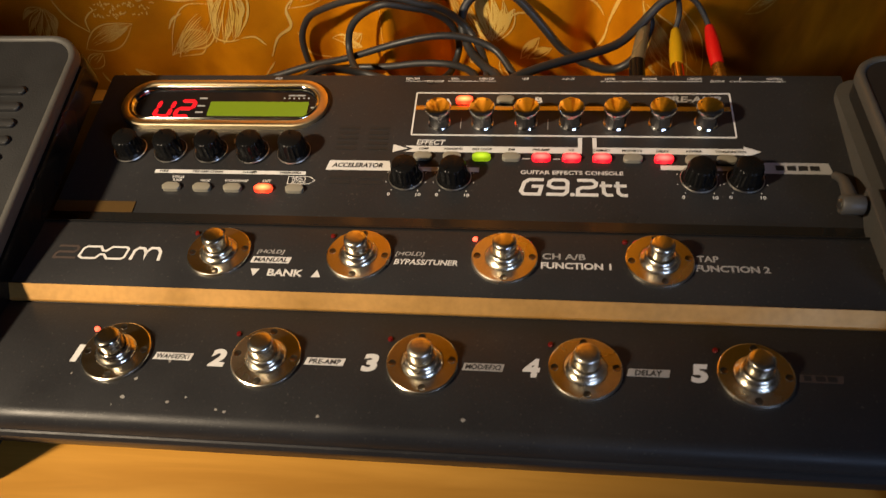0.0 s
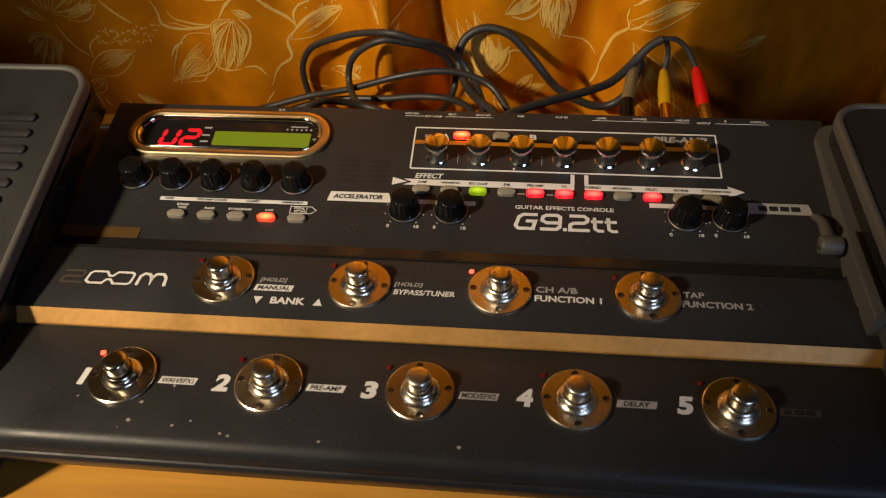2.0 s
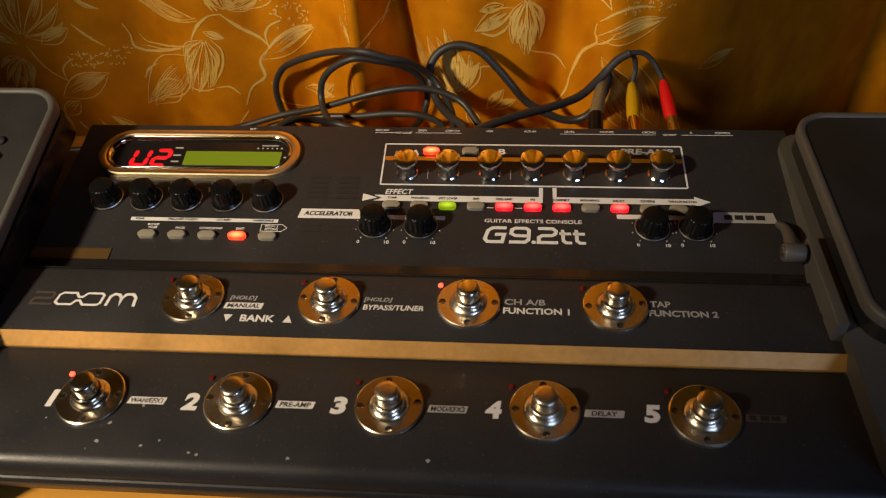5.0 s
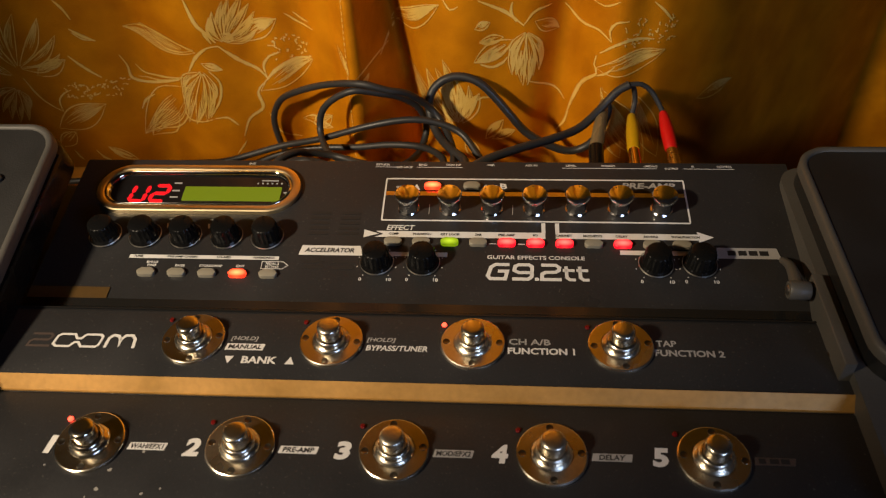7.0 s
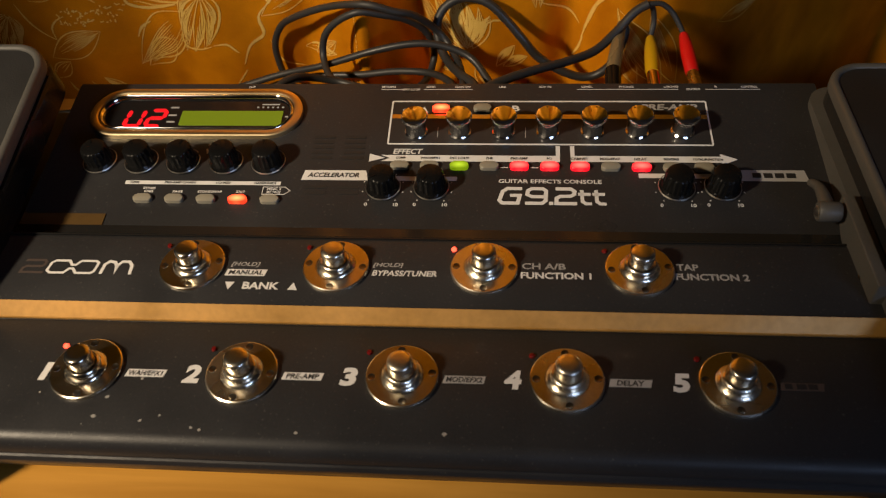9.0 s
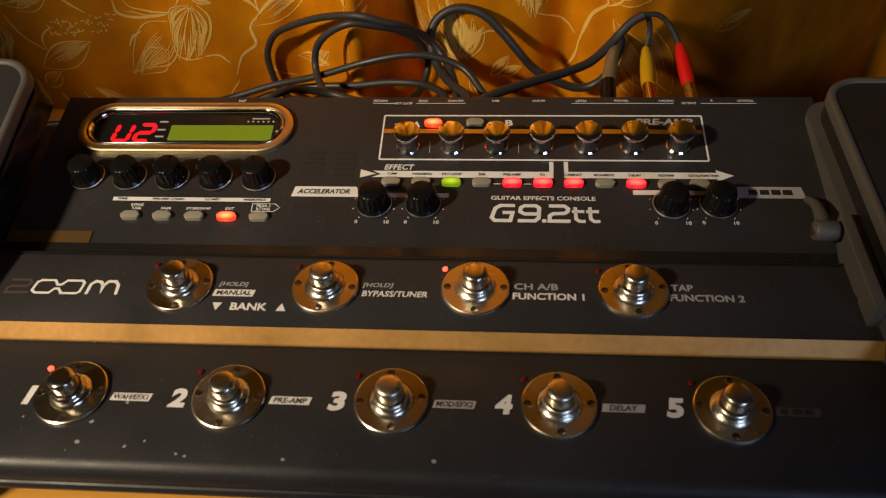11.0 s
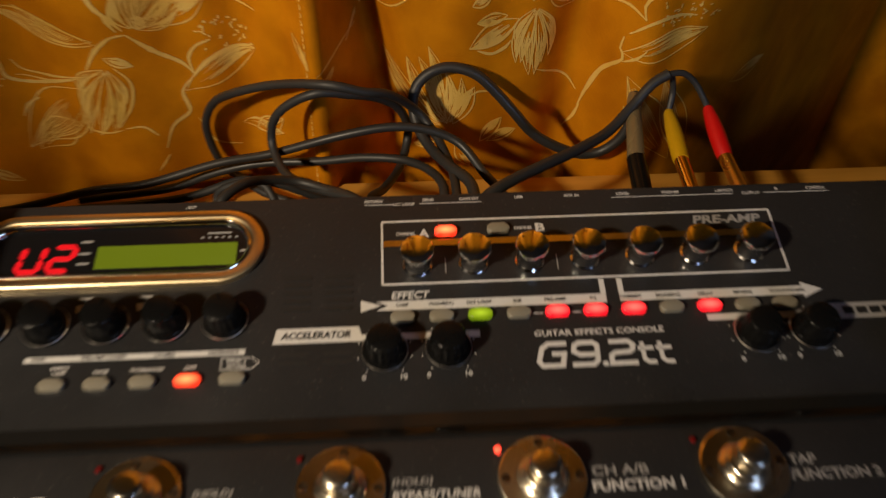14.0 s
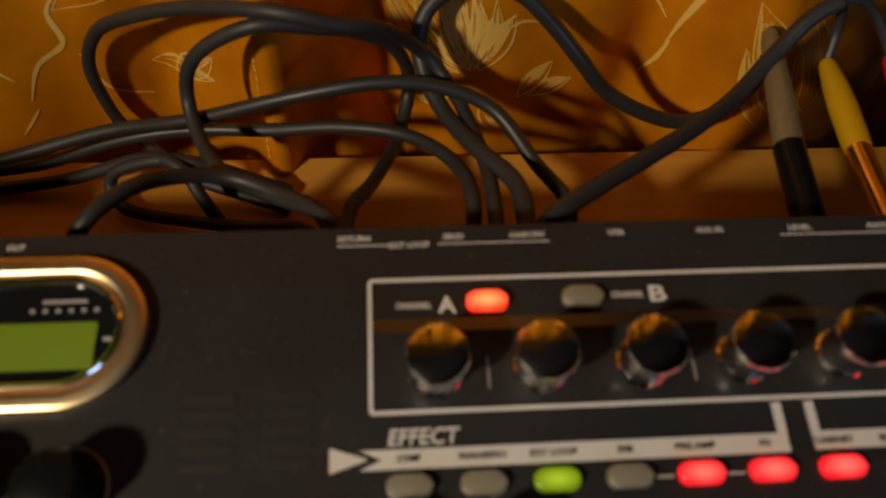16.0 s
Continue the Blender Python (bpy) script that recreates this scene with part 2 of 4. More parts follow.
def prism_bm(outline, z0, z1, bevel=0.0, bm=None):
    """A flat outline given thickness, its upper rim bevelled."""
    own = bmesh.new()
    low = [own.verts.new((x, y, z0)) for x, y in outline]
    top = [own.verts.new((x, y, z1)) for x, y in outline]
    n = len(outline)
    own.faces.new(top)
    own.faces.new(low[::-1])
    for i in range(n):
        own.faces.new((low[i], low[(i + 1) % n], top[(i + 1) % n], top[i]))
    if bevel:
        own.edges.ensure_lookup_table()
        rim = [e for e in own.edges if all(abs(v.co.z - z1) < 1e-9 for v in e.verts)]
        bmesh.ops.bevel(own, geom=rim, offset=bevel, segments=3, profile=0.5, affect="EDGES")
    if bm is None:
        return own
    tmp = bpy.data.meshes.new("tmp")
    own.to_mesh(tmp)
    own.free()
    bm.from_mesh(tmp)
    bpy.data.meshes.remove(tmp)
    return bm


def rounded(w, h, r, seg=8, cx=0.0, cy=0.0):
    pts = []
    for qx, qy, a0 in ((1, 1, 0), (-1, 1, 90), (-1, -1, 180), (1, -1, 270)):
        for i in range(seg + 1):
            a = radians(a0 + 90 * i / seg)
            pts.append((cx + qx * (w / 2 - r) + r * math.cos(a), cy + qy * (h / 2 - r) + r * math.sin(a)))
    return pts


def ring_bm(outer, inner, z0, z1, crown=0.0, bm=None):
    """A frame between two outlines of equal count, its top crowned."""
    bm = bm or bmesh.new()
    n = len(outer)
    prof = [(0.0, z0), (0.0, z1 - crown), (0.18, z1 - crown * 0.3), (0.5, z1), (0.82, z1 - crown * 0.3), (1.0, z1 - crown), (1.0, z0)]
    loops = []
    for f, z in prof:
        loops.append([bm.verts.new((o[0] + (i[0] - o[0]) * f, o[1] + (i[1] - o[1]) * f, z)) for o, i in zip(outer, inner)])
    for a, b in zip(loops, loops[1:] + loops[:1]):
        for k in range(n):
            bm.faces.new((a[k], a[(k + 1) % n], b[(k + 1) % n], b[k]))
    return bm


def smooth_path(points, step):
    """A curve through the points, resampled evenly."""
    pts = [Vector(p) for p in points]
    ext = [2 * pts[0] - pts[1]] + pts + [2 * pts[-1] - pts[-2]]
    out = []
    for i in range(1, len(ext) - 2):
        p0, p1, p2, p3 = ext[i - 1:i + 3]
        n = max(2, int((p2 - p1).length / step))
        for k in range(n):
            t = k / n
            out.append(0.5 * ((2 * p1) + (p2 - p0) * t + (2 * p0 - 5 * p1 + 4 * p2 - p3) * t * t + (3 * p1 - p0 - 3 * p2 + p3) * t ** 3))
    out.append(pts[-1])
    return out


def tube_bm(points, radius, seg=12, step=0.003, bm=None, taper=None):
    bm = bm or bmesh.new()
    path = smooth_path(points, step)
    side = None
    loops = []
    for i, p in enumerate(path):
        d = (path[min(i + 1, len(path) - 1)] - path[max(i - 1, 0)]).normalized()
        if side is None:
            side = d.orthogonal().normalized()
        side = (side - d * side.dot(d)).normalized()
        up = d.cross(side)
        r = radius if taper is None else radius * taper(i / (len(path) - 1))
        loops.append([bm.verts.new(p + r * (math.cos(2 * math.pi * k / seg) * side + math.sin(2 * math.pi * k / seg) * up)) for k in range(seg)])
    for a, b in zip(loops, loops[1:]):
        for k in range(seg):
            bm.faces.new((a[k], a[(k + 1) % seg], b[(k + 1) % seg], b[k]))
    bm.faces.new(loops[0][::-1])
    bm.faces.new(loops[-1])
    return bm


def turned(profile, a, b, seg=20):
    """A turned body whose axis runs from a to b; profile of (radius, part of the length)."""
    a, b = Vector(a), Vector(b)
    bm = lathe_bm([(r, f * (b - a).length) for r, f in profile], seg)
    m = Matrix.Translation(a) @ (b - a).to_track_quat("Z", "Y").to_matrix().to_4x4()
    bmesh.ops.transform(bm, matrix=m, verts=bm.verts)
    return bm


# ---------------------------------------------------------------- the room
def slab(name, x0, y0, z0, x1, y1, z1, mat, label):
    ob = new(name, finish(name, box_bm(x0, y0, z0, x1, y1, z1), mat, 0))
    return tagged(ob, label, name.split("_")[0], kind="structure")


slab("floor", -2.0, -2.4, -0.85, 2.0, 0.9, -0.78, CARPET, "plain brown floor under the table")
slab("ceiling", -2.0, -2.4, 1.75, 2.0, 0.9, 1.83, WALL, "plain painted ceiling of the room")
slab("wall_north", -2.0, 0.82, -0.78, 2.0, 0.9, 1.75, WALL, "plain wall behind the gold curtain")
slab("wall_south", -2.0, -2.4, -0.78, 2.0, -2.32, 1.75, WALL, "plain dim wall of the room")
slab("wall_west", -2.0, -2.32, -0.78, -1.92, 0.82, 1.75, WALL, "plain dim wall of the room")
slab("wall_east", 1.92, -2.32, -0.78, 2.0, 0.82, 1.75, WALL, "plain dim wall of the room")

# table
table = thing("table", (0, 0.25, -0.78), "light varnished wooden table under the console", "table")
part("tabletop", box_bm(-0.72, -0.12, TABLE - 0.028, 0.72, 0.5215, TABLE, 0.0015), WOOD, table)
for lx in (-0.66, 0.66):
    for ly in (-0.06, 0.46):
        part("leg", box_bm(lx - 0.025, ly - 0.025, -0.78, lx + 0.025, ly + 0.025, TABLE - 0.028, 0.003), WOOD, table)


# ---------------------------------------------------------------- the curtain
def bell(x, c, w):
    return math.exp(-((x - c) / w) ** 2)


def curtain_y(x, z):
    y = 0.537 + 0.004 * math.sin(x * 21 + 0.6) + 0.0025 * math.sin(x * 47 + z * 6)
    ridge = -0.061 + 0.03 * (z - 0.05)
    y -= 0.0240 * bell(x, ridge, 0.014 if x < ridge else 0.010)
    y += 0.030 * bell(x, -0.030 - 0.16 * (z - 0.05), 0.013)
    y += 0.014 * bell(x, -0.112 + 0.06 * z, 0.015) + 0.010 * bell(x, -0.140, 0.022)
    y -= 0.012 * bell(x, 0.022, 0.026)
    y += 0.020 * bell(x, 0.092 + 0.05 * z, 0.017)
    y -= 0.012 * bell(x, 0.132, 0.018)
    y -= 0.008 * bell(x, -0.19, 0.026)
    y += 0.010 * bell(x, -0.245 + 0.05 * z, 0.020)
    turn = max(0.0, min(x, 0.445) - 0.160)
    y += 0.92 * turn * turn / (turn + 0.012)
    y += 0.012 * math.sin(x * 17) * max(0.0, abs(x) - 0.25)
    return y


def curtain_cloth():
    bm = bmesh.new()
    xs = [-0.70 + 1.40 * i / 350 for i in range(351)]
    zs = [-0.40 + 0.33 * j / 10 for j in range(10)] + [-0.07 + 0.21 * j / 42 for j in range(42)] + [0.14 + 1.5 * j / 40 for j in range(41)]
    grid = [[bm.verts.new((x, curtain_y(x, z), z)) for x in xs] for z in zs]
    for a, b in zip(grid, grid[1:]):
        for i in range(len(xs) - 1):
            bm.faces.new((a[i], a[i + 1], b[i + 1], b[i]))
    return bm


curtain = thing("curtain", (0, 0.53, -0.40), "gold satin curtain with pale woven flowers, hanging behind the table", "curtain")
cloth = part("cloth", curtain_cloth(), SATIN, curtain, smooth=180)
thick = cloth.modifiers.new("thickness", "SOLIDIFY")
thick.thickness, thick.offset = 0.0008, 1.0


def stroke(bm, pts, width, taper=True, seed=0):
    """A woven ribbon on the cloth through (x, z) points; width in metres."""
    width *= 0.80
    path = smooth_path([(x, z, 0) for x, z in pts], 0.0028)
    n = len(path) - 1
    rows = []
    for i, p in enumerate(path):
        d = (path[min(i + 1, n)] - path[max(i - 1, 0)]).normalized()
        s = Vector((-d.y, d.x, 0))
        f = i / n
        w = width * (0.25 + 0.75 * math.sin(math.pi * min(max(f, 0.04), 0.96)) if taper else 1.0) * (0.85 + 0.3 * noise.noise((p.x * 300, p.y * 300, seed)))
        rows.append([bm.verts.new((q.x, curtain_y(q.x, q.y) - 0.00035, q.y)) for q in (p + s * w / 2, p, p - s * w / 2)])
    for a, b in zip(rows, rows[1:]):
        for k in range(2):
            bm.faces.new((a[k], a[k + 1], b[k + 1], b[k]))


def bent(a, b, sag, n=5):
    """Points from a to b along a bow whose rise is sag times its length."""
    (ax, az), (bx, bz) = a, b
    dx, dz = bx - ax, bz - az
    return [(ax + dx * f - dz * sag * math.sin(math.pi * f), az + dz * f + dx * sag * math.sin(math.pi * f)) for f in (i / n for i in range(n + 1))]


def leaf(base, tip, wide, hatch=6, w=0.0016, bm=None, curl=0.0, seed=0):
    """A leaf drawn by two bows and close strokes along its length."""
    bm = bm or bmesh.new()
    rnd = random.Random(seed + int(abs(base[0]) * 9999))
    stroke(bm, bent(base, tip, wide + curl), w, seed=seed)
    stroke(bm, bent(base, tip, -wide + curl), w * 0.8, seed=seed + 1)
    for k in range(hatch):
        f = (k + 0.5) / hatch
        bow = bent(base, tip, curl + wide * (0.85 - 1.25 * f), 10)
        i0 = rnd.randint(2, 5)
        i1 = rnd.randint(8, 10)
        stroke(bm, bow[i0:i1 + 1], w * rnd.uniform(0.55, 0.8), seed=seed + k + 3)
    return bm


def bloom(base, tip, spread, petals, w=0.0014):
    """A flower head: hatched petals fanned about the line from base to tip."""
    bm = bmesh.new()
    ang = math.atan2(tip[1] - base[1], tip[0] - base[0])
    length = math.hypot(tip[0] - base[0], tip[1] - base[1])
    rnd = random.Random(int(abs(base[0] * 7919 + tip[1] * 104729)))
    for k in range(petals):
        f = (k / (petals - 1) - 0.5) * 2
        a = ang + f * radians(spread) + rnd.uniform(-0.06, 0.06)
        rr = length * (0.85 + 0.22 * math.cos(f * 2.2) + rnd.uniform(-0.12, 0.08))
        end = (base[0] + rr * math.cos(a), base[1] + rr * math.sin(a))
        start = (base[0] + rr * 0.08 * math.cos(a), base[1] + rr * 0.08 * math.sin(a))
        leaf(start, end, 0.085, 4, w, bm, curl=0.16 * f + rnd.uniform(-0.05, 0.05), seed=k * 13)
    return bm


def spray(centre, rx, rz, count, seed):
    bm = bmesh.new()
    rnd = random.Random(seed)
    for k in range(count):
        x, z = centre[0] + rx * rnd.uniform(-1, 1), centre[1] + rz * rnd.uniform(-1, 1)
        a = rnd.uniform(0, 6.28)
        d = rnd.uniform(0.0016, 0.0028)
        stroke(bm, [(x, z), (x + d * math.cos(a) * 0.5, z + d * math.sin(a) * 0.5), (x + d * math.cos(a), z + d * math.sin(a))], 0.0014, False)
    return bm


def vine(*pts, w=0.0021):
    bm = bmesh.new()
    stroke(bm, pts, w)
    return bm


def weave(name, bm):
    part(name, bm, THREAD, curtain, smooth=180)


# the flower by the left pedal
weave("woven_flower", bloom((-0.336, 0.056), (-0.311, 0.102), 42, 6, 0.0016))
weave("woven_flower", bloom((-0.344, 0.040), (-0.359, 0.008), 34, 6, 0.0016))
weave("woven_leaf", leaf((-0.322, 0.051), (-0.295, 0.064), 0.22, 8, 0.0017))
weave("woven_leaf", leaf((-0.343, 0.051), (-0.361, 0.062), 0.16, 6, 0.0017))
weave("woven_stem", vine((-0.335, 0.049), (-0.330, 0.035), (-0.323, 0.025), (-0.313, 0.017), w=0.0024))
weave("woven_leaf", leaf((-0.323, 0.001), (-0.277, 0.022), 0.22, 10, 0.0017))
weave("woven_leaf", leaf((-0.328, -0.018), (-0.310, -0.003), 0.28, 3, 0.0017))
weave("woven_stem", vine((-0.313, 0.017), (-0.313, 0.027), (-0.307, 0.034), (-0.300, 0.037), w=0.0022))
weave("woven_spray", spray((-0.280, 0.035), 0.024, 0.007, 60, 5))
weave("woven_stem", vine((-0.284, 0.089), (-0.277, 0.083), (-0.268, 0.077), w=0.0032))
weave("woven_stem", vine((-0.289, 0.114), (-0.283, 0.105), (-0.280, 0.096), w=0.003))
weave("woven_stem", vine((-0.292, 0.067), (-0.283, 0.056), (-0.273, 0.046), w=0.003))
weave("woven_stem", vine((-0.283, 0.086), (-0.277, 0.080), (-0.271, 0.078), w=0.0018))
weave("woven_stem", vine((-0.299, -0.022), (-0.295, -0.029), (-0.288, -0.034), w=0.003))
weave("woven_leaf", leaf((-0.268, -0.036), (-0.288, -0.019), 0.12, 6, 0.0022))
weave("woven_stem", vine((-0.318, -0.022), (-0.316, -0.028), (-0.313, -0.032), w=0.0026))
# the drooping flower with its bud
weave("woven_leaf", leaf((-0.184, 0.075), (-0.247, 0.085), 0.11, 5, 0.002))
weave("woven_leaf", leaf((-0.185, 0.077), (-0.232, 0.089), -0.1, 4, 0.002, curl=0.06))
weave("woven_stem", vine((-0.256, 0.062), (-0.253, 0.052), (-0.252, 0.040), (-0.237, 0.036), (-0.206, 0.048), w=0.0034))
weave("woven_stem", vine((-0.247, 0.052), (-0.241, 0.044), (-0.225, 0.045), (-0.199, 0.052), w=0.0024))
weave("woven_stem", vine((-0.248, 0.041), (-0.230, 0.040), (-0.203, 0.050), w=0.002))
weave("woven_leaf", leaf((-0.198, 0.044), (-0.257, -0.013), 0.2, 12, 0.0018))
weave("woven_leaf", leaf((-0.217, 0.014), (-0.252, -0.016), -0.22, 4, 0.002))
weave("woven_stem", vine((-0.253, 0.011), (-0.248, 0.019), (-0.239, 0.024), w=0.003))
weave("woven_flower", bloom((-0.182, 0.061), (-0.201, 0.010), 20, 6, 0.0017))
weave("woven_stem", vine((-0.178, 0.059), (-0.172, 0.048), (-0.175, 0.033), (-0.186, 0.017), w=0.0026))
weave("woven_stem", vine((-0.210, 0.022), (-0.207, 0.012), (-0.195, 0.012), (-0.185, 0.015), w=0.0022))
weave("woven_leaf", leaf((-0.182, 0.066), (-0.168, 0.058), 0.16, 6, 0.0022))
weave("woven_stem", vine((-0.194, 0.058), (-0.185, 0.071), (-0.175, 0.078), (-0.167, 0.078), w=0.0034))
weave("woven_stem", vine((-0.183, 0.016), (-0.173, 0.016), (-0.166, 0.007), w=0.0024))
# the flower over it and its long stem
weave("woven_flower", bloom((-0.163, 0.079), (-0.145, 0.111), 44, 9, 0.0017))
weave("woven_leaf", leaf((-0.153, 0.078), (-0.122, 0.094), 0.22, 12, 0.0018))
weave("woven_leaf", leaf((-0.164, 0.087), (-0.156, 0.080), 0.3, 6, 0.002))
weave("woven_stem", vine((-0.168, 0.081), (-0.174, 0.091), (-0.179, 0.099), (-0.183, 0.119), w=0.004))
weave("woven_stem", vine((-0.171, 0.081), (-0.174, 0.088), (-0.175, 0.092), w=0.003))
weave("woven_stem", vine((-0.167, 0.078), (-0.155, 0.063), (-0.143, 0.052), (-0.138, 0.044), w=0.004))
# the leaf at the wide cable loop
weave("woven_stem", vine((-0.138, 0.044), (-0.139, 0.055), (-0.133, 0.063), (-0.124, 0.066), w=0.0028))
weave("woven_spray", spray((-0.116, 0.068), 0.014, 0.012, 46, 6))
weave("woven_leaf", leaf((-0.145, 0.033), (-0.099, 0.060), 0.17, 12, 0.0018))
weave("woven_stem", vine((-0.139, 0.042), (-0.128, 0.052), (-0.117, 0.057), (-0.101, 0.061), w=0.003))
weave("woven_stem", vine((-0.138, 0.043), (-0.147, 0.033), (-0.146, 0.018), (-0.157, 0.011), (-0.164, -0.004), w=0.0036))
weave("woven_stem", vine((-0.172, -0.020), (-0.167, -0.014), (-0.163, -0.009), w=0.0024))
weave("woven_stem", vine((-0.116, 0.097), (-0.107, 0.089), (-0.095, 0.086), w=0.0024))
weave("woven_stem", vine((-0.110, 0.097), (-0.104, 0.092), (-0.098, 0.091), w=0.002))
weave("woven_leaf", leaf((-0.117, 0.002), (-0.089, 0.003), 0.16, 6, 0.0018))
weave("woven_stem", vine((-0.142, 0.012), (-0.136, -0.006), (-0.120, -0.015), w=0.0024))
weave("woven_leaf", leaf((-0.108, -0.003), (-0.088, 0.015), 0.2, 4, 0.0017))
# the middle folds
weave("woven_leaf", leaf((-0.073, 0.083), (-0.065, 0.065), 0.1, 4, 0.0016))
weave("woven_leaf", leaf((-0.038, 0.085), (0.002, 0.109), 0.17, 12, 0.0018))
weave("woven_stem", vine((-0.045, 0.065), (-0.038, 0.078), (-0.028, 0.090), w=0.0024))
weave("woven_leaf", leaf((-0.059, 0.051), (-0.052, 0.060), 0.16, 7, 0.0022))
weave("woven_stem", vine((-0.061, 0.062), (-0.053, 0.066), (-0.040, 0.070), w=0.0022))
weave("woven_stem", vine((0.005, 0.113), (0.010, 0.106), (0.016, 0.109), w=0.0022))
# the flower behind the standing loop
weave("woven_flower", bloom((0.013, 0.008), (-0.008, 0.059), 34, 8, 0.0017))
weave("woven_flower", bloom((0.016, 0.010), (0.009, 0.047), 24, 5, 0.0017))
weave("woven_leaf", leaf((0.018, 0.011), (0.031, 0.037), 0.2, 10, 0.0024))
weave("woven_leaf", leaf((0.036, -0.007), (0.050, 0.009), 0.22, 9, 0.0026))
weave("woven_leaf", leaf((0.041, -0.008), (0.060, -0.002), 0.2, 8, 0.0026))
weave("woven_leaf", leaf((0.020, -0.004), (0.030, -0.025), 0.2, 8, 0.0022))
weave("woven_stem", vine((0.029, 0.031), (0.034, 0.033), (0.041, 0.031), w=0.0026))
weave("woven_leaf", leaf((0.008, 0.004), (-0.007, -0.015), 0.18, 8, 0.002))
# the bright bud and the skirted flower
weave("woven_leaf", leaf((0.056, 0.079), (0.027, 0.064), 0.22, 14, 0.0026))
weave("woven_leaf", leaf((0.049, 0.082), (0.031, 0.080), 0.2, 8, 0.0026))
weave("woven_leaf", leaf((0.028, 0.091), (0.039, 0.095), 0.26, 4, 0.0026))
weave("woven_stem", vine((0.032, 0.062), (0.041, 0.058), (0.049, 0.061), (0.052, 0.065), w=0.004))
weave("woven_flower", bloom((0.066, 0.087), (0.066, 0.043), 24, 8, 0.0018))
weave("woven_stem", vine((0.069, 0.043), (0.083, 0.035), (0.093, 0.027), (0.099, 0.019), w=0.0024))
weave("woven_stem", vine((0.064, 0.090), (0.051, 0.101), (0.041, 0.107), (0.030, 0.113), w=0.0036))
weave("woven_stem", vine((0.058, 0.093), (0.054, 0.102), (0.055, 0.109), w=0.003))
weave("woven_stem", vine((0.064, 0.091), (0.072, 0.101), (0.084, 0.103), w=0.0028))
weave("woven_leaf", leaf((0.072, 0.093), (0.091, 0.081), 0.22, 6, 0.0017))
# the leaf and spray towards the plugs
weave("woven_stem", vine((0.094, 0.100), (0.106, 0.089), (0.118, 0.089), (0.127, 0.083), w=0.003))
weave("woven_stem", vine((0.127, 0.083), (0.125, 0.091), (0.129, 0.098), (0.138, 0.099), w=0.0026))
weave("woven_spray", spray((0.155, 0.088), 0.02, 0.01, 54, 4))
weave("woven_leaf", leaf((0.118, 0.059), (0.169, 0.071), 0.17, 12, 0.0018))
weave("woven_stem", vine((0.120, 0.072), (0.130, 0.081), (0.142, 0.084), (0.159, 0.081), w=0.0034))
weave("woven_stem", vine((0.118, 0.069), (0.117, 0.061), (0.119, 0.055), (0.110, 0.042), (0.104, 0.022), (0.101, 0.008), w=0.0032))
weave("woven_stem", vine((0.119, 0.053), (0.126, 0.058), (0.131, 0.064), w=0.0026))
weave("woven_stem", vine((0.102, 0.010), (0.099, -0.002), (0.094, -0.012), w=0.0024))
weave("woven_stem", vine((0.113, 0.109), (0.120, 0.108), (0.130, 0.114), w=0.0022))
weave("woven_stem", vine((0.155, 0.110), (0.163, 0.103), (0.171, 0.093), w=0.0026))
weave("woven_leaf", leaf((0.166, -0.029), (0.123, 0.045), 0.13, 13, 0.0016))
weave("woven_leaf", leaf((0.178, -0.031), (0.148, 0.039), 0.12, 10, 0.0016))
weave("woven_leaf", leaf((0.145, -0.021), (0.124, 0.024), 0.12, 7, 0.0016))
weave("woven_leaf", leaf((0.207, 0.012), (0.241, 0.013), 0.18, 6, 0.0018))

# stitched hem running down the bright fold
hem = bmesh.new()
for k in range(34):
    hz = -0.02 + 0.0047 * k
    stroke(hem, [(-0.067 + 0.03 * (hz - 0.05), hz), (-0.0665 + 0.03 * (hz - 0.05), hz + 0.0015), (-0.067 + 0.03 * (hz - 0.05), hz + 0.003)], 0.0011, False)
part("hem_stitching", hem, THREAD, curtain, smooth=180)

# ---------------------------------------------------------------- the effects console
console = thing("effects_console", (0, 0.29, TABLE), "black guitar effects console with chrome footswitches and two pedals", "effects console")
SLOPE_C, SLOPE_B = math.atan(0.167), math.atan(0.03)


def on_c(x, y, h=0.0):
    return Matrix.Translation((x, y, 0.042 + 0.167 * (y - 0.322))) @ Matrix.Rotation(SLOPE_C, 4, "X") @ Matrix.Translation((0, 0, h))


def on_b(x, y, h=0.0):
    return Matrix.Translation((x, y, 0.0455 + 0.03 * (y - 0.254))) @ Matrix.Rotation(SLOPE_B, 4, "X") @ Matrix.Translation((0, 0, h))


def on_a(x, y, h=0.0):
    return Matrix.Translation((x, y, 0.0375 + 0.03 * (y - 0.195))) @ Matrix.Rotation(SLOPE_B, 4, "X") @ Matrix.Translation((0, 0, h))


def profile_bm(pts, x0, x1):
    bm = bmesh.new()
    a = [bm.verts.new((x0, y, z)) for y, z in pts]
    b = [bm.verts.new((x1, y, z)) for y, z in pts]
    n = len(pts)
    bm.faces.new(a)
    bm.faces.new(b[::-1])
    for i in range(n):
        bm.faces.new((a[i], b[i], b[(i + 1) % n], a[(i + 1) % n]))
    return bm


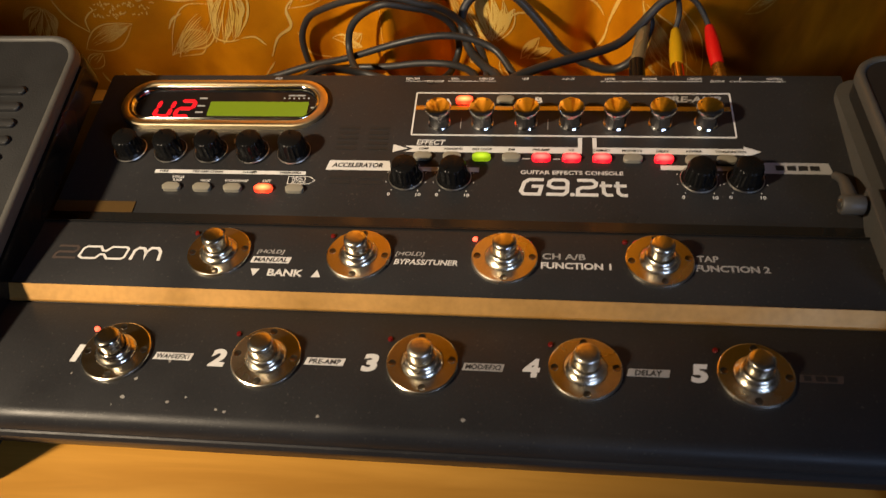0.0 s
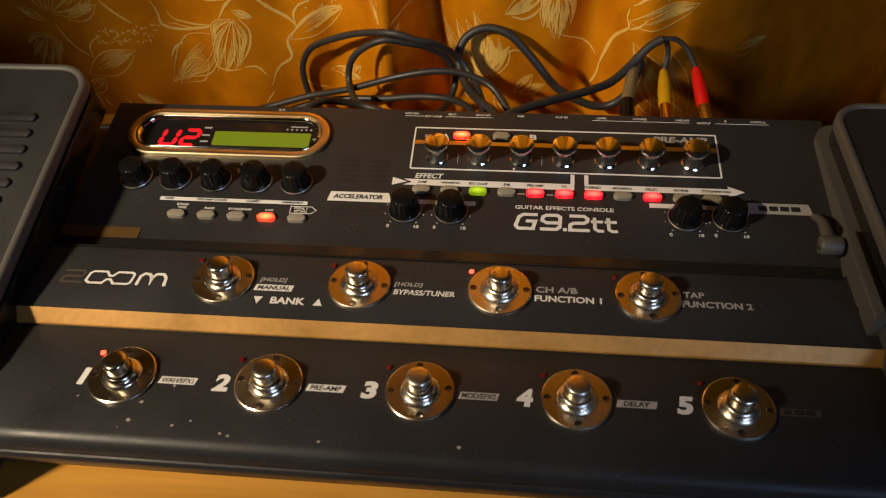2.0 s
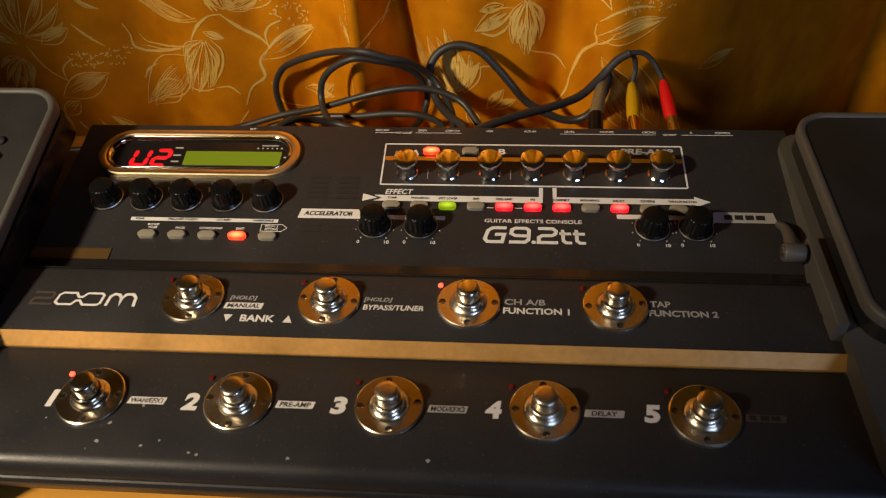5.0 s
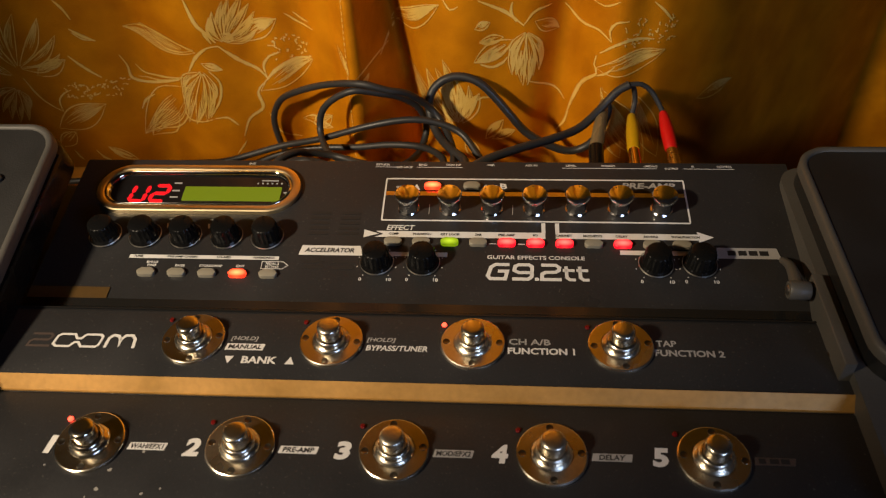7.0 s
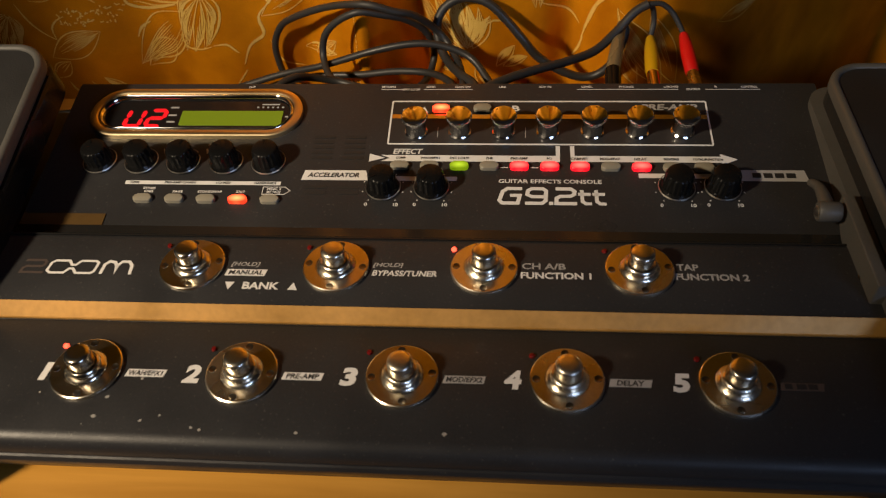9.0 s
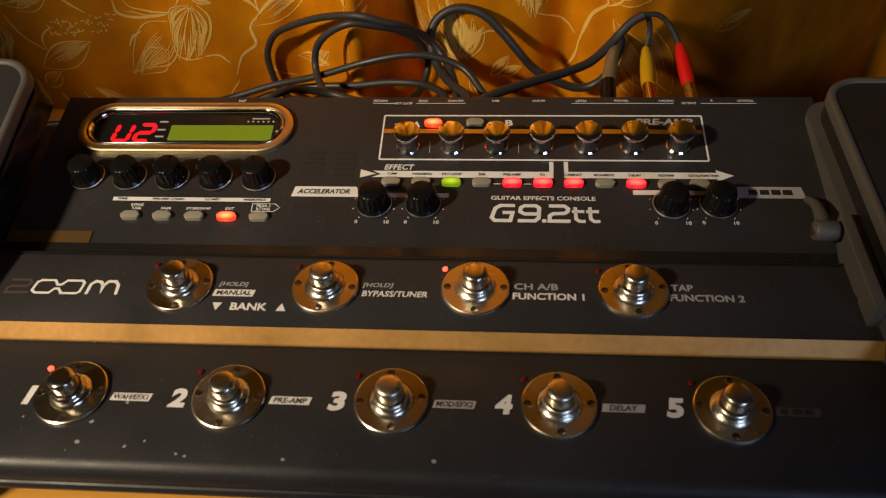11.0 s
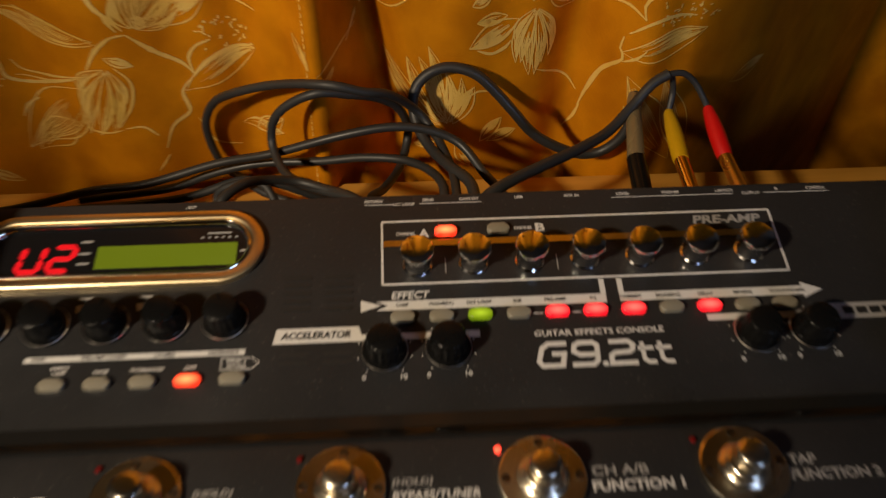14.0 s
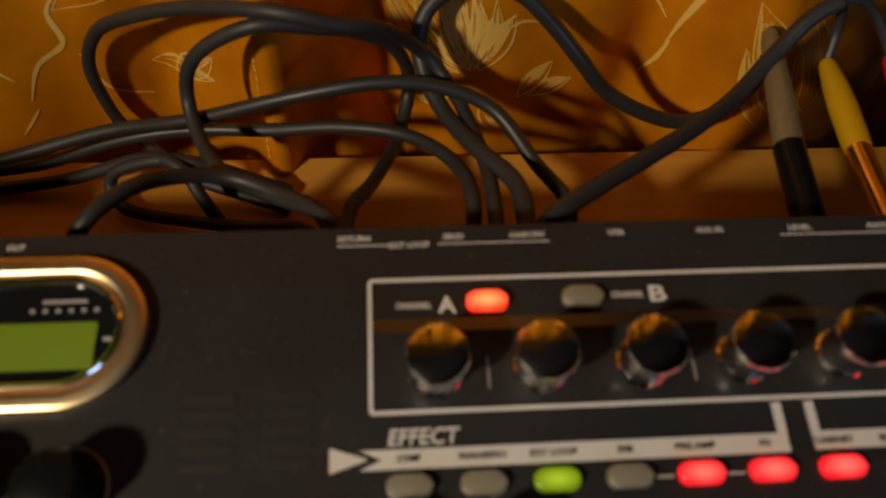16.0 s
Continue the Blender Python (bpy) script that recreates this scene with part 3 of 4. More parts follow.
BODY = [(0.190, TABLE + 0.008), (0.1725, 0.019), (0.1713, 0.028), (0.1718, 0.0322), (0.1738, 0.0354), (0.1780, 0.0369),
        (0.2370, 0.0387), (0.2384, 0.0378), (0.2390, 0.0374), (0.2440, 0.0446), (0.2452, 0.0452), (0.2880, 0.0465), (0.2905, 0.0460),
        (0.2980, 0.0389), (0.3010, 0.0386), (0.3040, 0.0390), (0.4125, 0.0571), (0.4155, 0.0570), (0.4170, 0.0550), (0.4180, 0.050), (0.4180, TABLE + 0.008)]
part("body", profile_bm(BODY, -0.2275, 0.2275), PANEL, console, smooth=50)
part("metal_strip", profile_bm([(0.2386, 0.0392), (0.2393, 0.0393), (0.2442, 0.0460), (0.2442, 0.0446), (0.2390, 0.0378)], -0.2270, 0.2270), STRIP, console, "satin metal strip along the step")
part("valley_trim", profile_bm([(0.2895, 0.0470), (0.2905, 0.0471), (0.2985, 0.0395), (0.3045, 0.0396), (0.3045, 0.0390), (0.2980, 0.0385), (0.2900, 0.0460)], -0.2270, 0.2270), VALLEY, console, "glossy black step before the knobs")
part("front_lip", profile_bm([(0.1725, 0.0190), (0.1704, 0.0205), (0.1697, 0.0232), (0.1706, 0.0254), (0.1724, 0.0262)], -0.2275, 0.2275), PANEL, console, "dark lip along the front edge")
for sx in (-1, 1):
    part("pedal_base", box_bm(min(sx * 0.2275, sx * 0.335), 0.166, TABLE + 0.006, max(sx * 0.2275, sx * 0.335), 0.418, 0.036, 0.006, 3), PANEL, console, "black base under a pedal")
    for fy in (0.19, 0.395):
        part("rubber_foot", lathe_bm([(0.0, TABLE), (0.010, TABLE), (0.0105, TABLE + 0.008), (0, TABLE + 0.008)], 20, cx=sx * 0.30, cy=fy), RUBBER, console)


# lettering ------------------------------------------------------
graph_cache = {}


def text_mesh(s, w, h, shear, heavy=0.022):
    key = (s, w, h, shear, heavy)
    if key in graph_cache:
        return graph_cache[key]
    cu = bpy.data.curves.new("lettering", "FONT")
    cu.body, cu.size, cu.shear, cu.offset, cu.resolution_u = s, 1.0, shear, heavy, 3
    ob = bpy.data.objects.new("lettering", cu)
    scene.collection.objects.link(ob)
    dg = bpy.context.evaluated_depsgraph_get()
    me = bpy.data.meshes.new_from_object(ob.evaluated_get(dg))
    bpy.data.objects.remove(ob)
    bpy.data.curves.remove(cu)
    co = np.empty(len(me.vertices) * 3)
    me.vertices.foreach_get("co", co)
    co = co.reshape(-1, 3)
    lo, hi = co.min(0), co.max(0)
    co[:, 0] = (co[:, 0] - (lo[0] + hi[0]) / 2) * w / (hi[0] - lo[0])
    co[:, 1] = (co[:, 1] - (lo[1] + hi[1]) / 2) * h / (hi[1] - lo[1])
    co[:, 2] = 0
    me.vertices.foreach_set("co", co.ravel())
    graph_cache[key] = me
    return me


def write(s, m, w, h, mat=None, shear=0.0, parent=None):
    me = text_mesh(s, w, h, shear, 0.052 if h > 0.008 else 0.032 if mat is INK or h > 0.004 else 0.022).copy()
    me.materials.clear()
    me.materials.append(mat or PRINT)
    return part("lettering", None, None, parent or console, m=m, mesh=me)


def plate(m, outline, mat=None, name="printed_plate", h=0.00012, label=""):
    return part(name, prism_bm(outline, 0, h), mat or PRINT, console, label, m=m, smooth=0)


def bars(m, w, h, n, mat, seed=1):
    """Plain bars in place of words too small to read."""
    rnd = random.Random(seed)
    x = -w / 2
    for k in range(n):
        d = w / n * rnd.uniform(0.6, 0.85)
        part("printed_bar", prism_bm([(x, -h / 2), (x + d, -h / 2), (x + d, h / 2), (x, h / 2)], 0, 0.0001), mat, console, m=m, smooth=0)
        x += w / n


def rect(w, h, skew=0.0):
    return [(-w / 2 - skew, -h / 2), (w / 2 - skew, -h / 2), (w / 2 + skew, h / 2), (-w / 2 + skew, h / 2)]


# added strip: its brown imitates the curtain reflected in the glossy step
part("reflection_strip", prism_bm(rect(0.0480, 0.0078), 0, 0.0004), REFLECTED_GOLD, console, "brown strip standing in for the curtain's reflection beside the pedal", m=on_c(-0.2030, 0.3085, 0.0002), smooth=0)


def line_frame(m, w, h, t, r=0.0012, mat=None):
    part("printed_frame", ring_bm(rounded(w, h, r, 4), rounded(w - 2 * t, h - 2 * t, max(r - t, 0.0003), 4), 0, 0.00012), mat or PRINT, console, m=m, smooth=0)


def path_bm(strokes, t):
    """Broad flat strokes with square joints, for emblem shapes."""
    bm = bmesh.new()
    for pts in strokes:
        n = len(pts)
        closed = pts[0] == pts[-1]
        vs = [Vector((*p, 0)) for p in pts]
        rows = []
        for i, p in enumerate(vs):
            a = vs[i - 1] if i else (vs[-2] if closed else 2 * vs[0] - vs[1])
            b = vs[i + 1] if i < n - 1 else (vs[1] if closed else 2 * vs[-1] - vs[-2])
            d1, d2 = (p - a).normalized(), (b - p).normalized()
            n1, n2 = Vector((-d1.y, d1.x, 0)), Vector((-d2.y, d2.x, 0))
            s = (n1 + n2).normalized()
            k = min(1.0 / max(s.dot(n1), 0.4), 2.0)
            rows.append((bm.verts.new(p + s * t / 2 * k), bm.verts.new(p - s * t / 2 * k)))
        for a, b in zip(rows, rows[1:]):
            bm.faces.new((a[0], a[1], b[1], b[0]))
    return bm


# footswitches ---------------------------------------------------
WASHER = finish("footswitch", lathe_bm([(0, 0), (0.0168, 0), (0.0168, 0.0011), (0.0166, 0.0016), (0.0161, 0.0019), (0.0102, 0.0019), (0.0100, 0.0016), (0.0, 0.0016)], 64), CHROME_PLATE, 14)
COLLAR = finish("collar", lathe_bm([(0.0098, 0.0019), (0.0095, 0.0026), (0.0088, 0.0032), (0.0083, 0.0036), (0.0080, 0.0048), (0.0075, 0.0060), (0.0069, 0.0064), (0.0066, 0.0062), (0, 0.0062)], 48), CHROME_PLATE)
CAP = finish("cap", lathe_bm([(0.0060, 0.0066), (0.0060, 0.0122), (0.0058, 0.0132), (0.0051, 0.0139), (0.0035, 0.0142), (0, 0.0143)], 40), CHROME_PLATE)
SCREW = finish("screw", lathe_bm([(0.0019, 0.0018), (0.0017, 0.0022), (0.0009, 0.0020), (0, 0.0019)], 16), DARKHOLE)


def footswitch(m, turn):
    s = part("footswitch", None, None, console, "round chrome footswitch plate", m=m @ Matrix.Rotation(radians(turn), 4, "Z"), mesh=WASHER)
    for name, mesh in (("collar", COLLAR), ("cap", CAP)):
        part(name, None, None, s, mesh=mesh)
    for k in range(4):
        a = radians(90 * k)
        part("screw", None, None, s, m=Matrix.Translation((0.0138 * math.cos(a), 0.0138 * math.sin(a), 0)), mesh=SCREW)


LED = lathe_bm([(0.0, 0.0), (0.0014, 0.0), (0.0014, 0.0006), (0.0010, 0.0012), (0.0, 0.0014)], 16)
LED_ON_MESH = finish("led", LED.copy(), LED_ON)
LED_OFF_MESH = finish("led", LED, LED_OFF)
for k in range(5):
    x = -0.1500 + 0.0744 * k
    footswitch(on_a(x, 0.2092 + 0.0004 * k, 0), (4, -3, 6, 2, -5)[k])
    part("led", None, None, console, "lit red led" if k == 0 else "unlit dark red led", m=on_a((-0.1654, -0.0924, -0.0178, 0.0577, 0.1320)[k], 0.2222 + 0.0004 * k), mesh=LED_ON_MESH if k == 0 else LED_OFF_MESH)
    write(str(k + 1), on_a((-0.1696, -0.0992, -0.0257, 0.0490, 0.1235)[k], 0.2078 + 0.0008 * k, 0.0002), 0.0046 if k == 0 else 0.0080, 0.0100, shear=0.12)
    px, py = -0.1213 + 0.0742 * k, 0.2083 + 0.0006 * k
    # plate colours carry the light's fading towards the right
    plate(on_a(px, py, 0.0001), rect(0.0185, 0.0040, 0.0005), PRINT if k < 2 else PRINT_SHADED if k == 4 else PRINT_GREY)
    if k < 4:
        write(("WAH/EFX1", "PRE-AMP", "MOD/EFX2", "DELAY")[k], on_a(px, py, 0.0003), (0.0165, 0.0155, 0.0165, 0.0125)[k], 0.0028, INK, 0.15)
    else:
        bars(on_a(px, py, 0.0003), 0.015, 0.0026, 3, INK)
for k, x in enumerate((-0.1145, -0.0402, 0.0344, 0.1106)):
    footswitch(on_b(x, 0.2692 + 0.0006 * k), (8, -4, 0, 5)[k])
    part("led", None, None, console, "lit red led" if k == 2 else "unlit dark red led", m=on_b((-0.1304, -0.0560, 0.0188, 0.0945)[k], 0.2824 + 0.0003 * k), mesh=LED_ON_MESH if k == 2 else LED_OFF_MESH)

write("[HOLD]", on_b(-0.0870, 0.2705, 0.0002), 0.0150, 0.0034, PRINT_GREY, 0.2)
plate(on_b(-0.0857, 0.2652, 0.0001), rect(0.0205, 0.0042, 0.0004))
write("MANUAL", on_b(-0.0857, 0.2652, 0.0003), 0.0180, 0.0029, INK, 0.15)
write("BANK", on_b(-0.0762, 0.2568, 0.0002), 0.0185, 0.0046)
plate(on_b(-0.0925, 0.2568), [(-0.0024, 0.0022), (0, -0.0026), (0.0024, 0.0022)], name="printed_triangle")
plate(on_b(-0.0600, 0.2568), [(-0.0024, -0.0022), (0.0024, -0.0022), (0, 0.0026)], name="printed_triangle")
write("[HOLD]", on_b(-0.0139, 0.2715, 0.0002), 0.0155, 0.0034, PRINT_GREY, 0.2)
write("BYPASS/TUNER", on_b(-0.0052, 0.2664, 0.0002), 0.0325, 0.0036, None, 0.15)
write("CH A/B", on_b(0.0640, 0.2726, 0.0002), 0.0215, 0.0040, PRINT_GREY)
write("FUNCTION 1", on_b(0.0698, 0.2666, 0.0002), 0.0345, 0.0042)
write("TAP", on_b(0.1340, 0.2735, 0.0002), 0.0105, 0.0040, PRINT_GREY)
write("FUNCTION 2", on_b(0.1450, 0.2674, 0.0002), 0.0350, 0.0042, PRINT_GREY)

# maker's emblem: a bent bar, two linked rings and a double arch
EM = on_b(-0.1750, 0.2670, 0.0002)
# the bar's red is darkened for the shade at the panel's left
part("emblem", path_bm([[(-0.0292, 0.0041), (-0.0190, 0.0041), (-0.0178, 0.0030), (-0.0182, 0.0010), (-0.0195, 0.0), (-0.0275, 0.0), (-0.0290, -0.0012), (-0.0294, -0.0041), (-0.0170, -0.0041)]], 0.0015), PRINT_SHADED, console, m=EM, smooth=0)
ring = [(-0.0130, 0.0041), (-0.0056, 0.0041), (-0.0036, 0.0013), (-0.0014, 0.0013), (0.0008, 0.0041), (0.0088, 0.0041), (0.0103, 0.0028)]
ring = ring + [(x - 0.0006, -z) for x, z in ring[::-1]] + [(-0.0156, -0.0026), (-0.0148, 0.0026)]
part("emblem", path_bm([ring + ring[:1]], 0.0014), PRINT, console, m=EM, smooth=0)
part("emblem", path_bm([[(0.0135, -0.0045), (0.0140, 0.0020), (0.0160, 0.004), (0.0190, 0.0035), (0.0205, 0.0010), (0.0208, -0.0030), (0.0209, 0.0015), (0.0228, 0.004), (0.0265, 0.004), (0.0285, 0.0015), (0.0290, -0.0045)]], 0.0017), PRINT, console, m=EM, smooth=0)

# upper panel: amplifier box with chrome knobs ------------------
line_frame(on_c(0.0685, 0.3826), 0.1872, 0.0356, 0.0010)
plate(on_c(0.0685, 0.3872, 0.0001), rect(0.1850, 0.0034), CHROME_PLATE, "silver_line")
for x in (0.0042, 0.0556):
    plate(on_c(x, 0.3745, 0.0001), rect(0.0004, 0.0080), PRINT_GREY, "printed_line")
petal = lathe_bm([(0, 0), (0.0066, 0), (0.0068, 0.0005), (0.0060, 0.0014), (0.0058, 0.0085), (0.0066, 0.0100), (0.0074, 0.0112), (0.0077, 0.0122), (0.0077, 0.0130), (0.0072, 0.0138), (0.0062, 0.0142), (0.0046, 0.0145), (0.0024, 0.0147), (0, 0.0148)], 80)
for v in petal.verts:
    if v.co.z > 0.0105:
        f = 1 - 0.022 * (0.5 - 0.5 * math.cos(8 * math.atan2(v.co.y, v.co.x))) ** 3
        v.co.x, v.co.y = v.co.x * f, v.co.y * f
    elif v.co.z > 0.001:
        f = 1 + 0.012 * math.cos(16 * math.atan2(v.co.y, v.co.x))
        v.co.x, v.co.y = v.co.x * f, v.co.y * f
KNOB_SKIRT = finish("chrome_knob", petal, CHROME_KNOB)
KNOB_DOT = finish("pointer", lathe_bm([(0.0009, 0.0145), (0.0009, 0.0153), (0.0, 0.0155)], 12), DARKHOLE)
for k in range(7):
    kn = part("chrome_knob", None, None, console, "polished chrome rotary knob", m=on_c(-0.0086 + 0.02572 * k, 0.3752 + 0.0002 * k) @ Matrix.Rotation(radians((20, -30, 45, 10, -15, 30, 60)[k]), 4, "Z"), mesh=KNOB_SKIRT)
    part("pointer", None, None, kn, m=Matrix.Translation((0, 0.0052, -0.0010)), mesh=KNOB_DOT)


def button_mesh(mat, w=0.0106, h=0.0052):
    return finish("button", prism_bm(rounded(w, h, h * 0.42, 5), 0, 0.0024, 0.0008), mat)


BTN, BTN_R, BTN_O, BTN_G = (button_mesh(m) for m in (BUTTON, RED, ORANGE, GREEN))
for k in range(11):
    lit = {2: BTN_G, 4: BTN_R, 5: BTN_R, 6: BTN_R, 8: BTN_R}.get(k, BTN)
    part("button", None, None, console, "glowing green button" if k == 2 else "glowing red button" if lit is BTN_R else "unlit grey button", m=on_c(-0.0160 + 0.0170 * k, 0.3484), mesh=lit)
part("button", None, None, console, "glowing orange red button", m=on_c(0.0052, 0.3928), mesh=BTN_O)
part("button", None, None, console, "unlit grey button", m=on_c(0.0300, 0.3932), mesh=BTN)
for k in range(5):
    part("button", None, None, console, "glowing orange button" if k == 3 else "unlit grey button", m=on_c(-0.1606 + 0.01835 * k, 0.3230), mesh=BTN_O if k == 3 else BTN)
write("CHANNEL", on_c(-0.0135, 0.3925, 0.0002), 0.0090, 0.0018, None, 0.1)
write("A", on_c(-0.0050, 0.3925, 0.0002), 0.0048, 0.0046)
write("CHANNEL", on_c(0.0420, 0.3938, 0.0002), 0.0085, 0.0018, None, 0.1)
write("B", on_c(0.0500, 0.3938, 0.0002), 0.0045, 0.0046)
write("PRE-AMP", on_c(0.1400, 0.3950, 0.0002), 0.0330, 0.0048, PRINT_GREY, 0.15)
write("EFFECT", on_c(-0.0122, 0.3597, 0.0002), 0.0172, 0.0040, None, 0.2)
# signal-chain strip and its brackets
plate(on_c(0.0238, 0.3547), [(-0.0512, -0.0023), (0.0512, -0.0023), (0.0512, 0.0023), (-0.0512, 0.0023), (-0.0460, 0.0)], name="printed_strip")
plate(on_c(0.1226, 0.3549), [(-0.0415, -0.0022), (0.0420, -0.0022), (0.0415, -0.0040), (0.0510, 0.0002), (0.0415, 0.0042), (0.0420, 0.0022), (-0.0415, 0.0022)], name="printed_arrow")
plate(on_c(-0.0305, 0.3549), [(-0.0038, -0.0030), (0.0052, 0.0), (-0.0038, 0.0030)], name="printed_triangle")
plate(on_c(0.0740, 0.3606), rect(0.0024, 0.0076), name="printed_bracket")
plate(on_c(0.0822, 0.3606), rect(0.0024, 0.0076), name="printed_bracket")
for k, s in enumerate(("COMP", "WAH/EFX1", "EXT LOOP", "ZNR", "PRE-AMP", "EQ", "CABINET", "MOD/EFX2", "DELAY", "REVERB", "TOTAL/FUNCTION")):
    write(s, on_c(-0.0160 + 0.0170 * k + (0.003 if k == 10 else 0), 0.3548, 0.0003), min(0.0014 * len(s), 0.0165), 0.0017, INK)
for x in (0.0435, 0.0605):
    plate(on_c(x, 0.3482), rect(0.0045, 0.0004), name="printed_line")

# accelerator and second plate
plate(on_c(-0.0528, 0.3416), [(-0.0190, -0.0035), (0.0700, -0.0035), (0.0700, -0.0004), (0.0190, -0.0004), (0.0176, 0.0037), (-0.0176, 0.0037)])
write("ACCELERATOR", on_c(-0.0535, 0.3417, 0.0003), 0.0300, 0.0034, INK, 0.2)
plate(on_c(0.1915, 0.3436), [(-0.0190, -0.0038), (0.0178, -0.0038), (0.0162, 0.0040), (-0.0176, 0.0040)], PRINT_GREY)
plate(on_c(0.1440, 0.3430), rect(0.0520, 0.0032), PRINT)
bars(on_c(0.1915, 0.3437, 0.0002), 0.0240, 0.0034, 4, INK, 5)

fluted = lathe_bm([(0, 0), (0.0092, 0), (0.0093, 0.0010), (0.0088, 0.0019), (0.0080, 0.0027), (0.0076, 0.0036), (0.0073, 0.0112), (0.0068, 0.0127), (0.0058, 0.0132), (0.0, 0.0134)], 72)
for v in fluted.verts:
    if 0.0030 < v.co.z < 0.0120:
        f = 1.05 if math.cos(18 * math.atan2(v.co.y, v.co.x)) > 0 else 0.98
        v.co.x, v.co.y = v.co.x * f, v.co.y * f
BLACK_KNOB = finish("black_knob", fluted, KNOB)
KNOB_LINE = finish("pointer", box_bm(-0.0005, 0.0030, 0.0129, 0.0005, 0.0062, 0.0136), KNOB, 0)
# thin chrome ring added to draw the highlight arc at the knob's foot
SKIRT = finish("skirt_ring", lathe_bm([(0.0097, 0.0010), (0.0101, 0.0014), (0.0097, 0.0021)], 36), CHROME_DULL)


def black_knob(x, y, turn):
    kn = part("black_knob", None, None, console, "glossy black rotary knob", m=on_c(x, y) @ Matrix.Rotation(radians(turn), 4, "Z"), mesh=BLACK_KNOB)
    part("pointer", None, None, kn, mesh=KNOB_LINE)
    part("skirt_ring", None, None, kn, mesh=SKIRT)


for k, x in enumerate((-0.1690, -0.1436, -0.1180, -0.0928, -0.1943)):
    black_knob(x, 0.3505, (35, -20, 60, 10, 25)[k])
for k, (x, y) in enumerate(((-0.0240, 0.3330), (0.0032, 0.3332), (0.1375, 0.3345), (0.1622, 0.3350))):
    black_knob(x, y, (120, 140, -130, -110)[k])
    write("0", on_c(x - 0.0088, y - 0.0118, 0.0002), 0.0016, 0.0023)
    write("10", on_c(x + 0.0080, y - 0.0118, 0.0002), 0.0028, 0.0023)
    ticks = bmesh.new()
    for j in range(9):
        a = radians(-140 + 35 * j) + math.pi / 2
        bmesh.ops.create_cube(ticks, size=1, matrix=Matrix.Translation((0.0117 * math.cos(a), 0.0117 * math.sin(a), 0.0001)) @ Matrix.Diagonal((0.0006, 0.0006, 0.0001, 1)))
    part("tick_marks", ticks, PRINT, console, m=on_c(x, y), smooth=0)
plate(on_c(-0.1289, 0.3353), rect(0.0915, 0.0026))
for s, x in (("TONE", -0.1690), ("PRE-AMP CHAIN", -0.1420), ("LO-MID", -0.1165), ("HARMONICS", -0.0920)):
    write(s, on_c(x, 0.3353, 0.0003), 0.0014 * len(s), 0.0016, INK)
for x in (-0.1560, -0.1300):
    plate(on_c(x, 0.3590), [(-0.0016, -0.0018), (0.0016, -0.0018), (0.0026, 0.0018), (-0.0026, 0.0018)])
    plate(on_c(x + 0.001, 0.3640), rect(0.006, 0.0012), PRINT_GREY)
for s, x, y, w in (("BYPASS", -0.1590, 0.3311, 0.0072), ("TUNER", -0.1590, 0.3288, 0.0058), ("PAGE", -0.1418, 0.3288, 0.0058), ("STORE/SWAP", -0.1230, 0.3289, 0.0140), ("EXIT", -0.1050, 0.3290, 0.0050), ("PEDAL 2", -0.0862, 0.3312, 0.0080), ("SETTING", -0.0862, 0.3289, 0.0080)):
    write(s, on_c(x, y, 0.0002), w, 0.0017)
part("printed_outline", path_bm([[(-0.0060, -0.0026), (-0.0060, 0.0026), (0.0068, 0.0026), (0.0098, 0.0), (0.0068, -0.0026), (-0.0060, -0.0026)]], 0.0004), PRINT, console, m=on_c(-0.0866, 0.3300, 0.0002), smooth=0)
write("GUITAR EFFECTS CONSOLE", on_c(0.0690, 0.3383, 0.0002), 0.0568, 0.0028)

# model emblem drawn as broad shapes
ME = on_c(0.0702, 0.3280, 0.0002)
part("emblem", path_bm([[(-0.0165, 0.0052), (-0.0245, 0.0052), (-0.0272, 0.0032), (-0.0290, -0.0030), (-0.0275, -0.0050), (-0.0190, -0.0050), (-0.0178, 0.0004), (-0.0232, 0.0004)]], 0.0022), PRINT, console, m=ME, smooth=0)
part("emblem", path_bm([[(-0.0040, -0.0004), (-0.0112, -0.0004), (-0.0138, 0.0012), (-0.0132, 0.0040), (-0.0112, 0.0052), (-0.0052, 0.0052), (-0.0034, 0.0038), (-0.0038, -0.0032), (-0.0058, -0.0050), (-0.0150, -0.0050)]], 0.0022), PRINT, console, m=ME, smooth=0)
part("emblem", prism_bm(rounded(0.0024, 0.0022, 0.0006, 3, -0.0008, -0.0050), 0, 0.0001), PRINT, console, m=ME, smooth=0)
part("emblem", path_bm([[(0.0018, 0.0052), (0.0102, 0.0052), (0.0122, 0.0034), (0.0118, 0.0014), (0.0100, 0.0002), (0.0042, 0.0), (0.0022, -0.0014), (0.0020, -0.0050), (0.0132, -0.0050)]], 0.0022), PRINT, console, m=ME, smooth=0)
for dx in (0.0160, 0.0238):
    part("emblem", path_bm([[(dx, 0.0045), (dx + 0.0002, -0.0035), (dx + 0.0020, -0.0050), (dx + 0.0052, -0.0050)], [(dx - 0.0020, 0.0016), (dx + 0.0048, 0.0016)]], 0.0020), PRINT, console, m=ME, smooth=0)

# air slots left of the amplifier box
for col, x in enumerate((-0.0625, -0.0440)):
    for y in (0.3705, 0.3665, 0.3625, 0.3585, 0.3545, 0.3330, 0.3290):
        plate(on_c(x, y, 0.0001), rounded(0.0125, 0.0021, 0.0009, 3), INK, "air_slot", 0.0001)

